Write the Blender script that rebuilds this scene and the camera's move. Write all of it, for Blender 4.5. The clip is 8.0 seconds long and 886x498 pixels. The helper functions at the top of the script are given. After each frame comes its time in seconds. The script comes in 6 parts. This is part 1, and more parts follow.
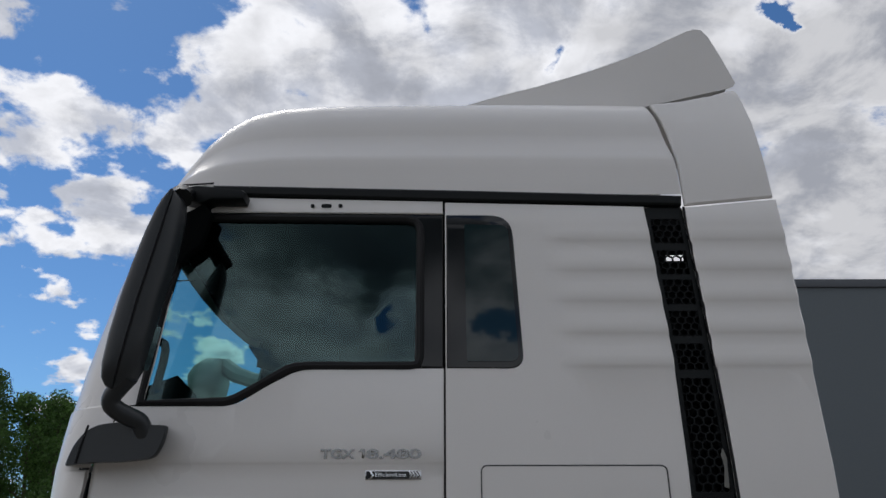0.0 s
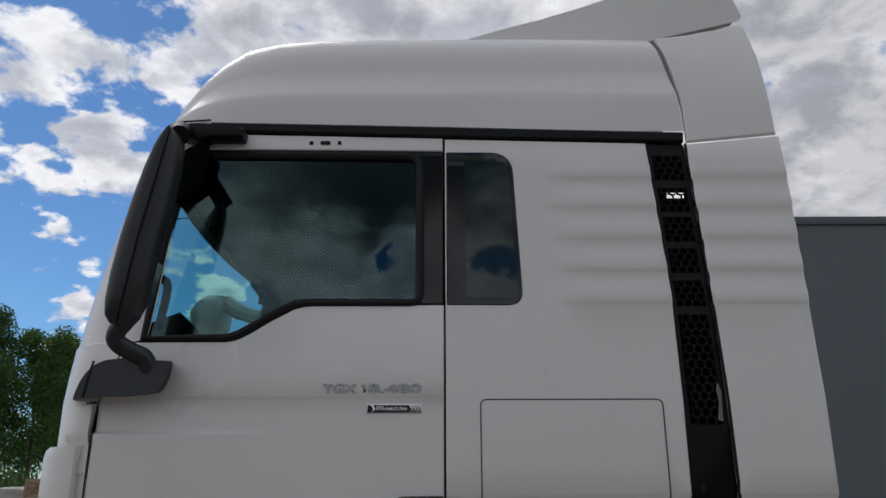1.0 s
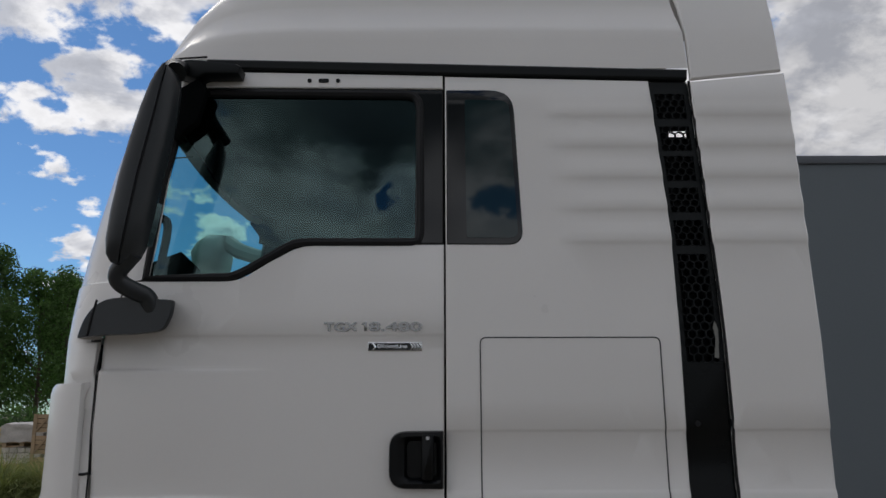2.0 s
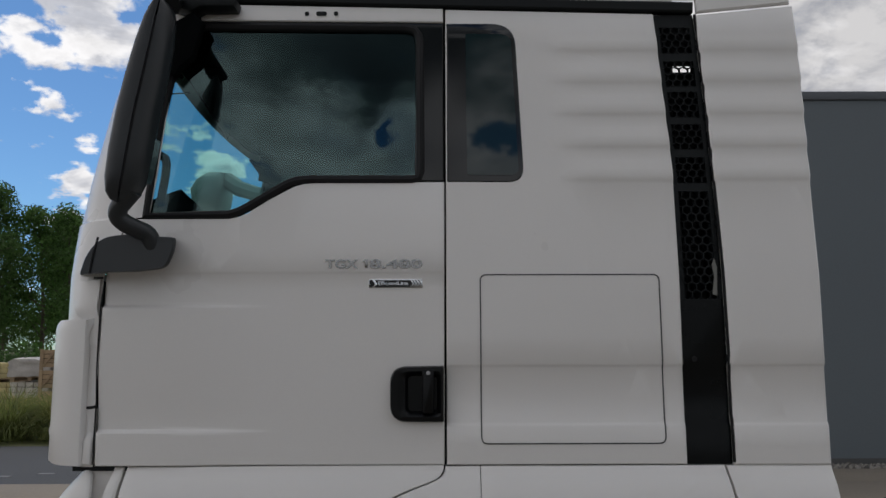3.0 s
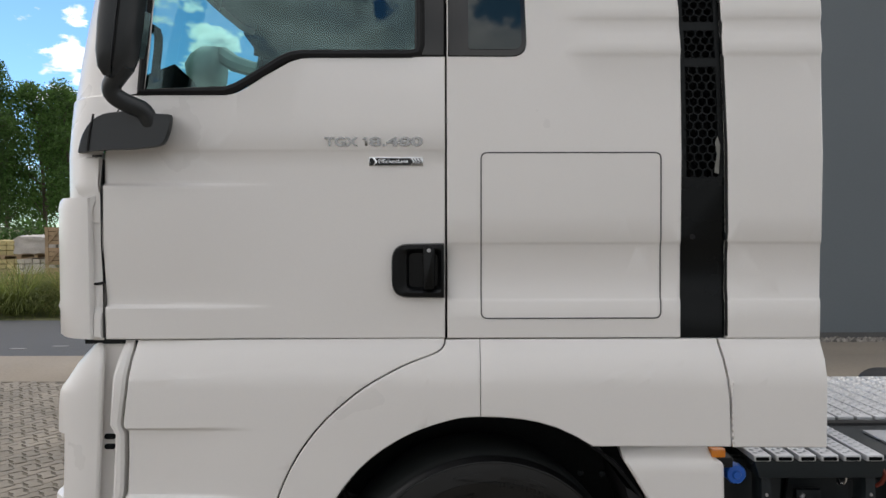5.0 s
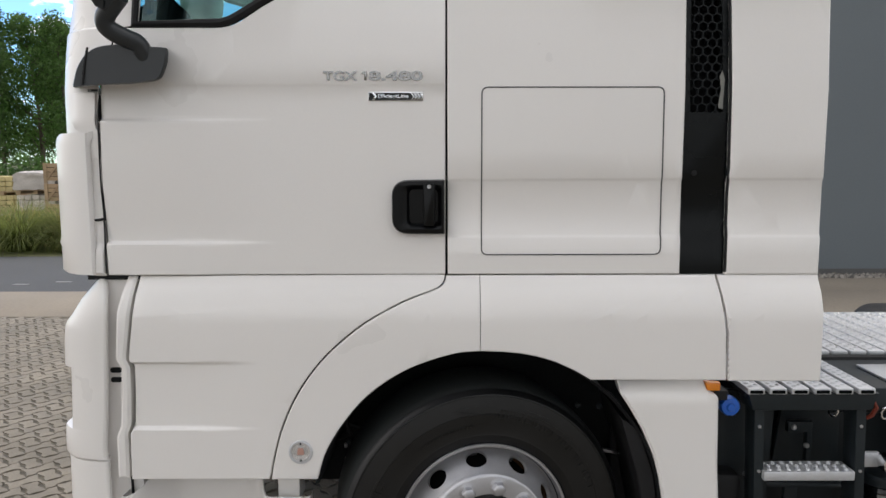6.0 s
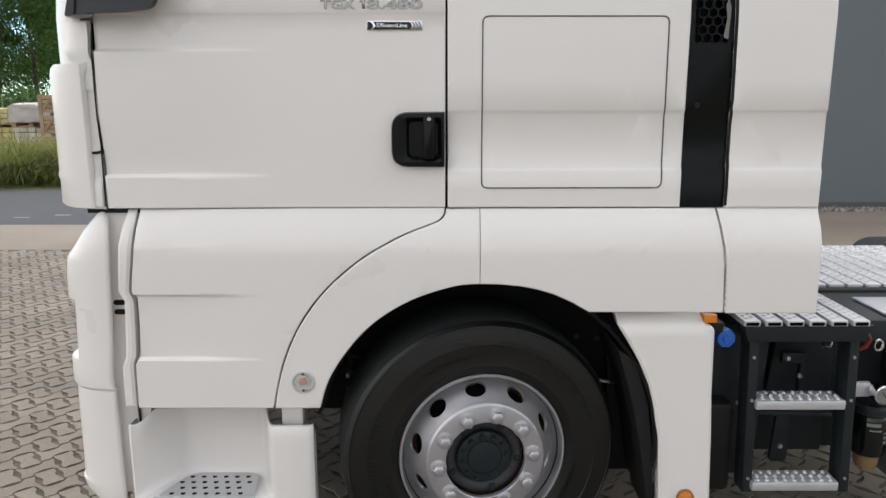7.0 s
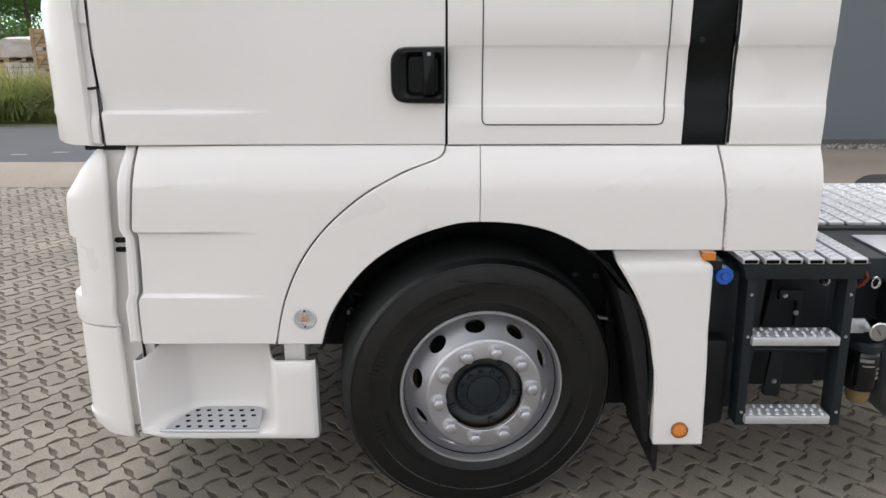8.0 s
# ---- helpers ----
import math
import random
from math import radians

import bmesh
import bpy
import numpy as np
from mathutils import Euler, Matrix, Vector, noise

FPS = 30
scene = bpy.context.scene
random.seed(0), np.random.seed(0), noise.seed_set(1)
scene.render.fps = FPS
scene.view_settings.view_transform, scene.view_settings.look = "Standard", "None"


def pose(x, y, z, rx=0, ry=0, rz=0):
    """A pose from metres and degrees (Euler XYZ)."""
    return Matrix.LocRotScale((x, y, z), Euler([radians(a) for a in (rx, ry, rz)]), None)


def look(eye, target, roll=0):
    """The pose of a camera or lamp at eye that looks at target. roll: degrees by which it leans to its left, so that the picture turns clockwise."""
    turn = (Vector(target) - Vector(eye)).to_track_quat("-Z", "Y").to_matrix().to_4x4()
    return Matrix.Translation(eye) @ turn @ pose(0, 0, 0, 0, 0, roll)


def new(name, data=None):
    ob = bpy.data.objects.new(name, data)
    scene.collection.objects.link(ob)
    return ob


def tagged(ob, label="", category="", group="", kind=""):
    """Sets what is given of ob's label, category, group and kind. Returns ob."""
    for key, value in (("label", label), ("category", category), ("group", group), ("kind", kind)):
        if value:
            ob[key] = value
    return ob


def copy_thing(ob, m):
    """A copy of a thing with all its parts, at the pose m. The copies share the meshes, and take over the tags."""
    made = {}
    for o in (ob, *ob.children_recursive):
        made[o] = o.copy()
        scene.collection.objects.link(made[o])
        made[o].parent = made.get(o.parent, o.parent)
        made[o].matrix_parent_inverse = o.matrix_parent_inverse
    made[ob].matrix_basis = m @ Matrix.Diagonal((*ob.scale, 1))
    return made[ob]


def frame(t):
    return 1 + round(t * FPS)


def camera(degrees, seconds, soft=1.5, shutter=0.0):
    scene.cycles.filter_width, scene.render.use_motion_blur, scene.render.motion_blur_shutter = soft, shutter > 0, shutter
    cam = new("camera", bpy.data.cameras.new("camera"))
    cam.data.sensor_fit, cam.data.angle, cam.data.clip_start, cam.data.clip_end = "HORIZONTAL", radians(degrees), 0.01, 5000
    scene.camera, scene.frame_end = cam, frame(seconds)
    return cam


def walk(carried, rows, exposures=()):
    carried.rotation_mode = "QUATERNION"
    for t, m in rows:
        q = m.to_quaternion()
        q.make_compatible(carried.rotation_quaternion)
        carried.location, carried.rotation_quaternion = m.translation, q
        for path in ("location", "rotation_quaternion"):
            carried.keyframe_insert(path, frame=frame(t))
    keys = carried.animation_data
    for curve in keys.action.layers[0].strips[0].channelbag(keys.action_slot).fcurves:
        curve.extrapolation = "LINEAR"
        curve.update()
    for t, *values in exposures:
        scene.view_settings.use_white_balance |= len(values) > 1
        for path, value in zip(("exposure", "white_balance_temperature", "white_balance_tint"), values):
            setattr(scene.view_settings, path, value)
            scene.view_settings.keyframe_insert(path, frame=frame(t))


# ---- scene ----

# ---------------------------------------------------------------- camera: stands still and tilts down
cam = camera(60.68, 8.0)
EYE = 1.77
TILTS = [
    (0.0, 21.38, -0.10, -0.17), (0.5, 19.09, -0.09, -0.17), (1.0, 16.66, -0.09, -0.20),
    (1.5, 14.37, -0.08, -0.21), (3.0, 7.36, -0.03, -0.19), (3.5, 4.95, 0.00, -0.19),
    (4.0, 2.67, 0.00, -0.18), (4.5, 0.38, 0.02, -0.17), (6.0, -6.65, 0.08, -0.14),
    (6.5, -9.40, 0.09, -0.13), (7.0, -11.69, 0.09, -0.12), (7.5, -13.96, 0.10, -0.11),
    (8.0, -16.40, 0.10, -0.10),
]
EXPOSURES = [(0.0, -1.22, 6540, 10), (1.5, -1.24, 6640, 10), (3.0, -1.15, 6820, 10), (3.5, -1.02, 6860, 10), (4.5, -0.52, 7050, 10), (6.0, -0.05, 7130, 10), (6.5, 0.09, 7110, 10), (7.0, 0.15, 7080, 10), (8.0, 0.32, 7000, 10)]
walk(cam, [(t, pose(0, 0, EYE, 90 + tilt, 0, yaw) @ pose(0, 0, 0, 0, 0, roll)) for t, tilt, yaw, roll in TILTS],
     EXPOSURES)

# ---------------------------------------------------------------- sky and sun
SUN_ELEVATION, SUN_AZIMUTH = 52.0, 325.0      # azimuth clockwise from +y


def make_sky():
    world = bpy.data.worlds.new("sky")
    scene.world = world
    world.use_nodes = True
    nt = world.node_tree
    nt.nodes.clear()
    N, Lk = nt.nodes.new, nt.links.new
    sky = N("ShaderNodeTexSky")
    sky.sky_type = "NISHITA"
    sky.sun_disc = False
    sky.sun_elevation, sky.sun_rotation = radians(SUN_ELEVATION), radians(SUN_AZIMUTH)
    sky.air_density, sky.dust_density, sky.ozone_density = 1.0, 0.15, 1.2
    co = N("ShaderNodeTexCoord")
    sep = N("ShaderNodeSeparateXYZ")
    Lk(co.outputs["Generated"], sep.inputs[0])
    up = N("ShaderNodeMath")
    up.operation = "MAXIMUM"
    Lk(sep.outputs["Z"], up.inputs[0])
    up.inputs[1].default_value = 0.0
    add = N("ShaderNodeMath")
    add.operation = "ADD"
    Lk(up.outputs[0], add.inputs[0])
    add.inputs[1].default_value = 0.22
    comb = N("ShaderNodeCombineXYZ")
    for axis in "XY":
        div = N("ShaderNodeMath")
        div.operation = "DIVIDE"
        Lk(sep.outputs[axis], div.inputs[0])
        Lk(add.outputs[0], div.inputs[1])
        Lk(div.outputs[0], comb.inputs[axis])
    mp = N("ShaderNodeMapping")
    mp.inputs["Location"].default_value = CLOUD_SHIFT
    Lk(comb.outputs[0], mp.inputs[0])

    def cloud_noise(scale, detail, rough, dist):
        n = N("ShaderNodeTexNoise")
        n.inputs["Scale"].default_value = scale
        n.inputs["Detail"].default_value = detail
        n.inputs["Roughness"].default_value = rough
        n.inputs["Distortion"].default_value = dist
        Lk(mp.outputs[0], n.inputs["Vector"])
        return n.outputs["Fac"]

    def ramp(fac, a, b, ca=(0, 0, 0, 1), cb=(1, 1, 1, 1)):
        r = N("ShaderNodeValToRGB")
        r.color_ramp.interpolation = "EASE"
        r.color_ramp.elements[0].position, r.color_ramp.elements[0].color = a, ca
        r.color_ramp.elements[1].position, r.color_ramp.elements[1].color = b, cb
        Lk(fac, r.inputs[0])
        return r.outputs[0]

    cover = cloud_noise(2.3, 14.0, 0.59, 0.1)
    for axis, amount in (("X", 0.14), ("Y", -0.09)):   # the cover thickens towards +x and behind the yard
        lean = N("ShaderNodeMath")
        lean.operation = "MULTIPLY_ADD"
        Lk(sep.outputs[axis], lean.inputs[0])
        lean.inputs[1].default_value = amount
        Lk(cover, lean.inputs[2])
        cover = lean.outputs[0]
    fluff = N("ShaderNodeMath")                   # billows along the edges
    fluff.operation = "MULTIPLY_ADD"
    Lk(cloud_noise(8.0, 10.0, 0.54, 0.2), fluff.inputs[0])
    fluff.inputs[1].default_value = 1.5
    fluff.inputs[2].default_value = -0.75
    ragged, bend, way = N("ShaderNodeTexNoise"), N("ShaderNodeVectorMath"), N("ShaderNodeVectorMath")   # uneven outlines
    ragged.inputs["Scale"].default_value, ragged.inputs["Detail"].default_value, ragged.inputs["Roughness"].default_value = 11.0, 6.0, 0.6
    Lk(co.outputs["Generated"], ragged.inputs["Vector"])
    bend.operation, way.operation = "MULTIPLY_ADD", "NORMALIZE"
    Lk(ragged.outputs["Color"], bend.inputs[0])
    bend.inputs[1].default_value = (0.16, 0.16, 0.16)
    off = N("ShaderNodeVectorMath")
    off.operation = "ADD"
    Lk(co.outputs["Generated"], off.inputs[0])
    off.inputs[1].default_value = (-0.08, -0.08, -0.08)
    Lk(off.outputs[0], bend.inputs[2])
    Lk(bend.outputs[0], way.inputs[0])

    def plus(a, b):
        n = N("ShaderNodeMath")
        n.operation = "ADD"
        Lk(a, n.inputs[0])
        Lk(b, n.inputs[1])
        return n.outputs[0]

    def lobes(last, spots, join="ADD"):
        """Round swellings, each by azimuth, elevation, width (degrees) and height, added up or the highest of them."""
        for az, el, width, high in spots:
            dot, far, ex, ma, jo = N("ShaderNodeVectorMath"), N("ShaderNodeMath"), N("ShaderNodeMath"), N("ShaderNodeMath"), N("ShaderNodeMath")
            dot.operation, far.operation, ex.operation, ma.operation, jo.operation = "DOT_PRODUCT", "MULTIPLY_ADD", "EXPONENT", "MULTIPLY", join
            Lk(way.outputs[0], dot.inputs[0])
            dot.inputs[1].default_value = sky_way(az, el)
            k = 1 / radians(width) ** 2
            Lk(dot.outputs["Value"], far.inputs[0])
            far.inputs[1].default_value, far.inputs[2].default_value = k, -k
            Lk(far.outputs[0], ex.inputs[0])
            Lk(ex.outputs[0], ma.inputs[0])
            ma.inputs[1].default_value = high
            jo.inputs[0].default_value = 0.0
            if last is not None:
                Lk(last, jo.inputs[0])
            Lk(ma.outputs[0], jo.inputs[1])
            last = jo.outputs[0]
        return last

    cover = lobes(plus(plus(cover, fluff.outputs[0]), lobes(None, CLOUD_BANKS, "MAXIMUM")), CLOUD_GAPS)
    mask = ramp(cover, 0.33, 0.52)
    shade = ramp(cloud_noise(5.2, 10.0, 0.60, 0.3), 0.38, 0.58, (10.4, 11.0, 12.6, 1), (18.3, 18.6, 19.6, 1))
    thick = N("ShaderNodeMapRange")               # the thick of a cloud is greyer than its edge
    thick.inputs["From Min"].default_value, thick.inputs["From Max"].default_value = 0.55, 1.05
    thick.inputs["To Min"].default_value, thick.inputs["To Max"].default_value = 1.0, 0.66
    Lk(lobes(cover, [(31, 29, 8, 0.40)]), thick.inputs["Value"])
    grey = N("ShaderNodeVectorMath")
    grey.operation = "SCALE"
    Lk(shade, grey.inputs[0])
    Lk(thick.outputs[0], grey.inputs["Scale"])
    shade = grey.outputs[0]
    facing = N("ShaderNodeVectorMath")            # the heavy shower clouds show their shaded side
    facing.operation = "DOT_PRODUCT"
    Lk(co.outputs["Generated"], facing.inputs[0])
    facing.inputs[1].default_value = SHOWER_SIDE
    back = N("ShaderNodeMapRange")
    back.inputs["From Min"].default_value, back.inputs["From Max"].default_value = 0.30, 0.85
    back.inputs["To Min"].default_value, back.inputs["To Max"].default_value = 0.0, 1.0
    Lk(facing.outputs["Value"], back.inputs["Value"])
    bellies = ramp(lobes(cloud_noise(1.7, 9.0, 0.64, 0.4), CLOUD_BELLIES), 0.42, 0.62, (0.12, 0.14, 0.15, 1), (0.94, 0.96, 0.98, 1))
    toned = N("ShaderNodeMix")
    toned.data_type = "RGBA"
    Lk(back.outputs[0], toned.inputs["Factor"])
    toned.inputs["A"].default_value = (1, 1, 1, 1)
    Lk(bellies, toned.inputs["B"])
    dim = N("ShaderNodeVectorMath")
    dim.operation = "MULTIPLY"
    Lk(shade, dim.inputs[0])
    Lk(toned.outputs["Result"], dim.inputs[1])
    mix = N("ShaderNodeMix")
    mix.data_type = "RGBA"
    Lk(mask, mix.inputs["Factor"])
    deep = N("ShaderNodeVectorMath")              # the deep blue of clean air between showers
    deep.operation = "MULTIPLY"
    Lk(sky.outputs[0], deep.inputs[0])
    deep.inputs[1].default_value = SKY_TINT
    Lk(deep.outputs[0], mix.inputs["A"])
    Lk(dim.outputs[0], mix.inputs["B"])
    bg = N("ShaderNodeBackground")
    bg.inputs["Strength"].default_value = 0.116
    Lk(mix.outputs["Result"], bg.inputs["Color"])
    out = N("ShaderNodeOutputWorld")
    Lk(bg.outputs[0], out.inputs["Surface"])


def sky_way(az, el):
    """The direction of an azimuth (clockwise from +y) and an elevation, in degrees."""
    a, e = radians(az), radians(el)
    return Vector((math.sin(a) * math.cos(e), math.cos(a) * math.cos(e), math.sin(e)))


# azimuth, elevation, width and height of the swellings of the cloud cover
CLOUD_BANKS = [(20, 33, 17, 0.34), (-35, 33, 1.8, 0.46), (-32, 27.3, 3.0, 0.52), (-32.5, 21.8, 1.6, 0.44), (-30, 19.2, 2.3, 0.50),
               (-25.2, 20.9, 2.3, 0.50), (-22, 28.4, 3.3, 0.54), (-17.5, 32.5, 4.0, 0.54), (-9, 35, 6.0, 0.50), (-28.8, 15.9, 1.0, 0.38), (-26, 11.7, 1.3, 0.42), (-25.6, 9.7, 1.0, 0.38), (-17, 13.4, 1.7, 0.44), (-21, 14.6, 1.2, 0.38), (-20, 17.4, 1.0, 0.36),
               (-95, 14, 26, 0.5), (30, 22, 7, 0.40), (180, 28, 15, 0.24)]
CLOUD_GAPS = [(-29, 21, 14, -0.30), (-27.5, 33.8, 3.0, -0.15), (9.1, 35.5, 0.7, -0.34), (28.7, 35.4, 0.8, -0.6), (29.7, 33.7, 0.6, -0.55), (0.5, 37, 0.9, -0.2),
              (-176.2, 24.2, 1.0, -0.60), (176, 24.8, 1.4, -0.60), (173.5, 26.0, 0.9, -0.5)]
CLOUD_BELLIES = [(-174, 31, 5.0, -0.20), (-169, 23.5, 2.8, 0.20), (-179, 25.0, 2.0, 0.17), (-175.5, 21.8, 2.0, 0.20), (175.5, 31, 3.0, -0.04), (174, 23, 2.0, 0.10)]
SHOWER_SIDE = (0.45, -0.80, 0.40)
CLOUD_SHIFT = (3.1, 1.7, 0.0)
SKY_TINT = (0.86, 1.34, 1.82)
SUN_WAY = sky_way(SUN_AZIMUTH, SUN_ELEVATION)
make_sky()
sun_data = bpy.data.lights.new("sun", "SUN")
sun_data.energy, sun_data.angle, sun_data.color = 1.2, radians(26), (1.0, 0.95, 0.88)
sun = new("sun", sun_data)
sun.matrix_world = look(SUN_WAY * 60, (0, 0, 0))

# ---------------------------------------------------------------- materials


def principled(name):
    m = bpy.data.materials.new(name)
    m.use_nodes = True
    return m, m.node_tree, m.node_tree.nodes["Principled BSDF"]


def mottled(name, colour, rough=0.5, metal=0.0, vary=0.12, scale=6.0, grain=120.0, bump=0.0, coat=0.0,
            dirt=None, dirt_amount=0.0, per_object=0.0, per_island=0.0, rough_vary=0.08):
    """A surface with broad stains and fine grain in object space."""
    m, nt, p = principled(name)
    N, Lk = nt.nodes.new, nt.links.new
    geo = N("ShaderNodeNewGeometry")
    broad, fine = N("ShaderNodeTexNoise"), N("ShaderNodeTexNoise")
    broad.inputs["Scale"].default_value, broad.inputs["Detail"].default_value = scale, 5
    fine.inputs["Scale"].default_value, fine.inputs["Detail"].default_value = grain, 4
    for n in (broad, fine):
        Lk(geo.outputs["Position"], n.inputs["Vector"])
    mul = N("ShaderNodeMath")
    mul.operation = "ADD"
    Lk(broad.outputs["Fac"], mul.inputs[0])
    Lk(fine.outputs["Fac"], mul.inputs[1])
    rng = N("ShaderNodeMapRange")
    rng.inputs["From Min"].default_value, rng.inputs["From Max"].default_value = 0.6, 1.4
    rng.inputs["To Min"].default_value, rng.inputs["To Max"].default_value = 1 - vary, 1 + vary
    Lk(mul.outputs[0], rng.inputs["Value"])
    last = rng.outputs[0]
    for amount, sock in ((per_object, N("ShaderNodeObjectInfo").outputs["Random"]), (per_island, geo.outputs["Random Per Island"])):
        if amount:
            r2 = N("ShaderNodeMapRange")
            r2.inputs["To Min"].default_value, r2.inputs["To Max"].default_value = 1 - amount, 1 + amount
            Lk(sock, r2.inputs["Value"])
            k = N("ShaderNodeMath")
            k.operation = "MULTIPLY"
            Lk(last, k.inputs[0])
            Lk(r2.outputs[0], k.inputs[1])
            last = k.outputs[0]
    vm = N("ShaderNodeVectorMath")
    vm.operation = "SCALE"
    vm.inputs[0].default_value = colour
    Lk(last, vm.inputs["Scale"])
    col = vm.outputs[0]
    if dirt:
        dn = N("ShaderNodeTexNoise")
        dn.inputs["Scale"].default_value, dn.inputs["Detail"].default_value = scale * 0.55, 8
        dn.inputs["Roughness"].default_value = 0.65
        Lk(geo.outputs["Position"], dn.inputs["Vector"])
        dr = N("ShaderNodeMapRange")
        dr.inputs["From Min"].default_value, dr.inputs["From Max"].default_value = 0.5, 0.72
        dr.inputs["To Max"].default_value = dirt_amount
        Lk(dn.outputs["Fac"], dr.inputs["Value"])
        mx = N("ShaderNodeMix")
        mx.data_type = "RGBA"
        Lk(dr.outputs[0], mx.inputs["Factor"])
        Lk(col, mx.inputs["A"])
        mx.inputs["B"].default_value = (*dirt, 1)
        col = mx.outputs["Result"]
    Lk(col, p.inputs["Base Color"])
    rr = N("ShaderNodeMapRange")
    rr.inputs["To Min"].default_value, rr.inputs["To Max"].default_value = max(rough - rough_vary, 0.02), min(rough + rough_vary, 1)
    Lk(broad.outputs["Fac"], rr.inputs["Value"])
    Lk(rr.outputs[0], p.inputs["Roughness"])
    p.inputs["Metallic"].default_value = metal
    p.inputs["Coat Weight"].default_value = coat
    p.inputs["Coat Roughness"].default_value = 0.06
    if bump:
        b = N("ShaderNodeBump")
        b.inputs["Distance"].default_value = bump
        b.inputs["Strength"].default_value = 0.6
        Lk(fine.outputs["Fac"], b.inputs["Height"])
        Lk(b.outputs[0], p.inputs["Normal"])
    return m


def glass(name, tint, low=0.09, high=1.0):
    """A clear pane: tinted see-through with a mirror film that grows towards grazing."""
    m, nt, p = principled(name)
    N, Lk = nt.nodes.new, nt.links.new
    nt.nodes.remove(p)
    tr, gl, lw, mx = N("ShaderNodeBsdfTransparent"), N("ShaderNodeBsdfGlossy"), N("ShaderNodeLayerWeight"), N("ShaderNodeMixShader")
    tr.inputs["Color"].default_value = (*tint, 1)
    gl.inputs["Roughness"].default_value = 0.0
    gl.inputs["Color"].default_value = (0.58, 0.84, 0.84, 1)
    lw.inputs["Blend"].default_value = 0.5
    pw, rg = N("ShaderNodeMath"), N("ShaderNodeMapRange")
    pw.operation = "POWER"
    pw.inputs[1].default_value = 4.0
    Lk(lw.outputs["Facing"], pw.inputs[0])
    Lk(pw.outputs[0], rg.inputs["Value"])
    rg.inputs["To Min"].default_value, rg.inputs["To Max"].default_value = low, high
    Lk(rg.outputs[0], mx.inputs["Fac"])
    Lk(tr.outputs[0], mx.inputs[1])
    Lk(gl.outputs[0], mx.inputs[2])
    Lk(mx.outputs[0], nt.nodes["Material Output"].inputs["Surface"])
    return m


WHITE = mottled("white_paint", (0.80, 0.776, 0.752), 0.30, 0, 0.018, 1.6, 260, 0.00006, 0.25)
BLACK = mottled("black_plastic", (0.007, 0.009, 0.0098), 0.46, 0, 0.2, 9, 420, 0.0004)
GLOSS_BLACK = mottled("gloss_black_plastic", (0.004, 0.005, 0.0055), 0.09, 0, 0.15, 4, 200, rough_vary=0.03)
SATIN_BLACK = mottled("satin_black_plastic", (0.004, 0.005, 0.0055), 0.26, 0, 0.15, 4, 200)
SEAL = mottled("rubber_seal", (0.012, 0.012, 0.013), 0.55, 0, 0.2, 12, 300, 0.0002)
DARK = mottled("dark_lining", (0.02, 0.021, 0.022), 0.8, 0, 0.25, 5, 150)
LINING = mottled("grey_lining", (0.20, 0.20, 0.185), 0.85, 0, 0.1, 5, 150)
TYRE = mottled("tyre_rubber", (0.0036, 0.0038, 0.0042), 0.37, 0, 0.3, 7, 240, 0.0006, dirt=(0.010, 0.0099, 0.0101), dirt_amount=0.5)
TREAD_RUBBER = mottled("worn_tread", (0.010, 0.0125, 0.0125), 0.75, 0, 0.3, 6, 160, 0.0006)
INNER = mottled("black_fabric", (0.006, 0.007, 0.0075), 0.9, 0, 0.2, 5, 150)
BULB = mottled("pink_bulb", (0.48, 0.27, 0.22), 0.3, 0, 0.1, 30, 300)
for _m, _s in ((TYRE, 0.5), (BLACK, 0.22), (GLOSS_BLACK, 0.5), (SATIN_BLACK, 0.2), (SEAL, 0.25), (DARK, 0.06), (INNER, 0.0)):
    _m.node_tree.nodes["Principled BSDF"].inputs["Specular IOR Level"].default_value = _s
SILVER = mottled("silver_wheel_paint", (0.50, 0.50, 0.52), 0.36, 0.72, 0.10, 8, 260, 0.00015, dirt=(0.25, 0.22, 0.2), dirt_amount=0.25)
ALU = mottled("aluminium_tread", (0.60, 0.61, 0.63), 0.40, 0.5, 0.10, 9, 240, 0.0002, dirt=(0.4, 0.4, 0.4), dirt_amount=0.3)
CHROME = mottled("chrome", (0.75, 0.75, 0.76), 0.14, 1.0, 0.05, 9, 200)
BADGE = mottled("brushed_chrome", (0.355, 0.35, 0.345), 0.24, 1.0, 0.08, 12, 240)
CHASSIS = mottled("chassis_paint", (0.014, 0.019, 0.022), 0.42, 0, 0.18, 6, 220, 0.0002, dirt=(0.022, 0.027, 0.029), dirt_amount=0.3)
CHASSIS.node_tree.nodes["Principled BSDF"].inputs["Specular IOR Level"].default_value = 0.3
DULL_METAL = mottled("dull_metal", (0.15, 0.155, 0.16), 0.5, 0.5, 0.2, 8, 90, 0.0004, dirt=(0.06, 0.055, 0.05), dirt_amount=0.5)
ORANGE = mottled("orange_lens", (0.78, 0.24, 0.02), 0.18, 0, 0.1, 30, 500, 0.0008, 0.5)
BLUE = mottled("blue_plastic", (0.02, 0.13, 0.55), 0.35, 0, 0.08, 12, 300)
RED = mottled("red_plastic", (0.20, 0.035, 0.02), 0.4, 0, 0.1, 12, 300)
CLEAR = mottled("clear_lens", (0.46, 0.44, 0.42), 0.15, 0.2, 0.1, 40, 400, 0.001, 0.5)
HEADLAMP = mottled("headlamp_lens", (0.16, 0.18, 0.17), 0.08, 0, 0.2, 25, 200, 0, 0.6)
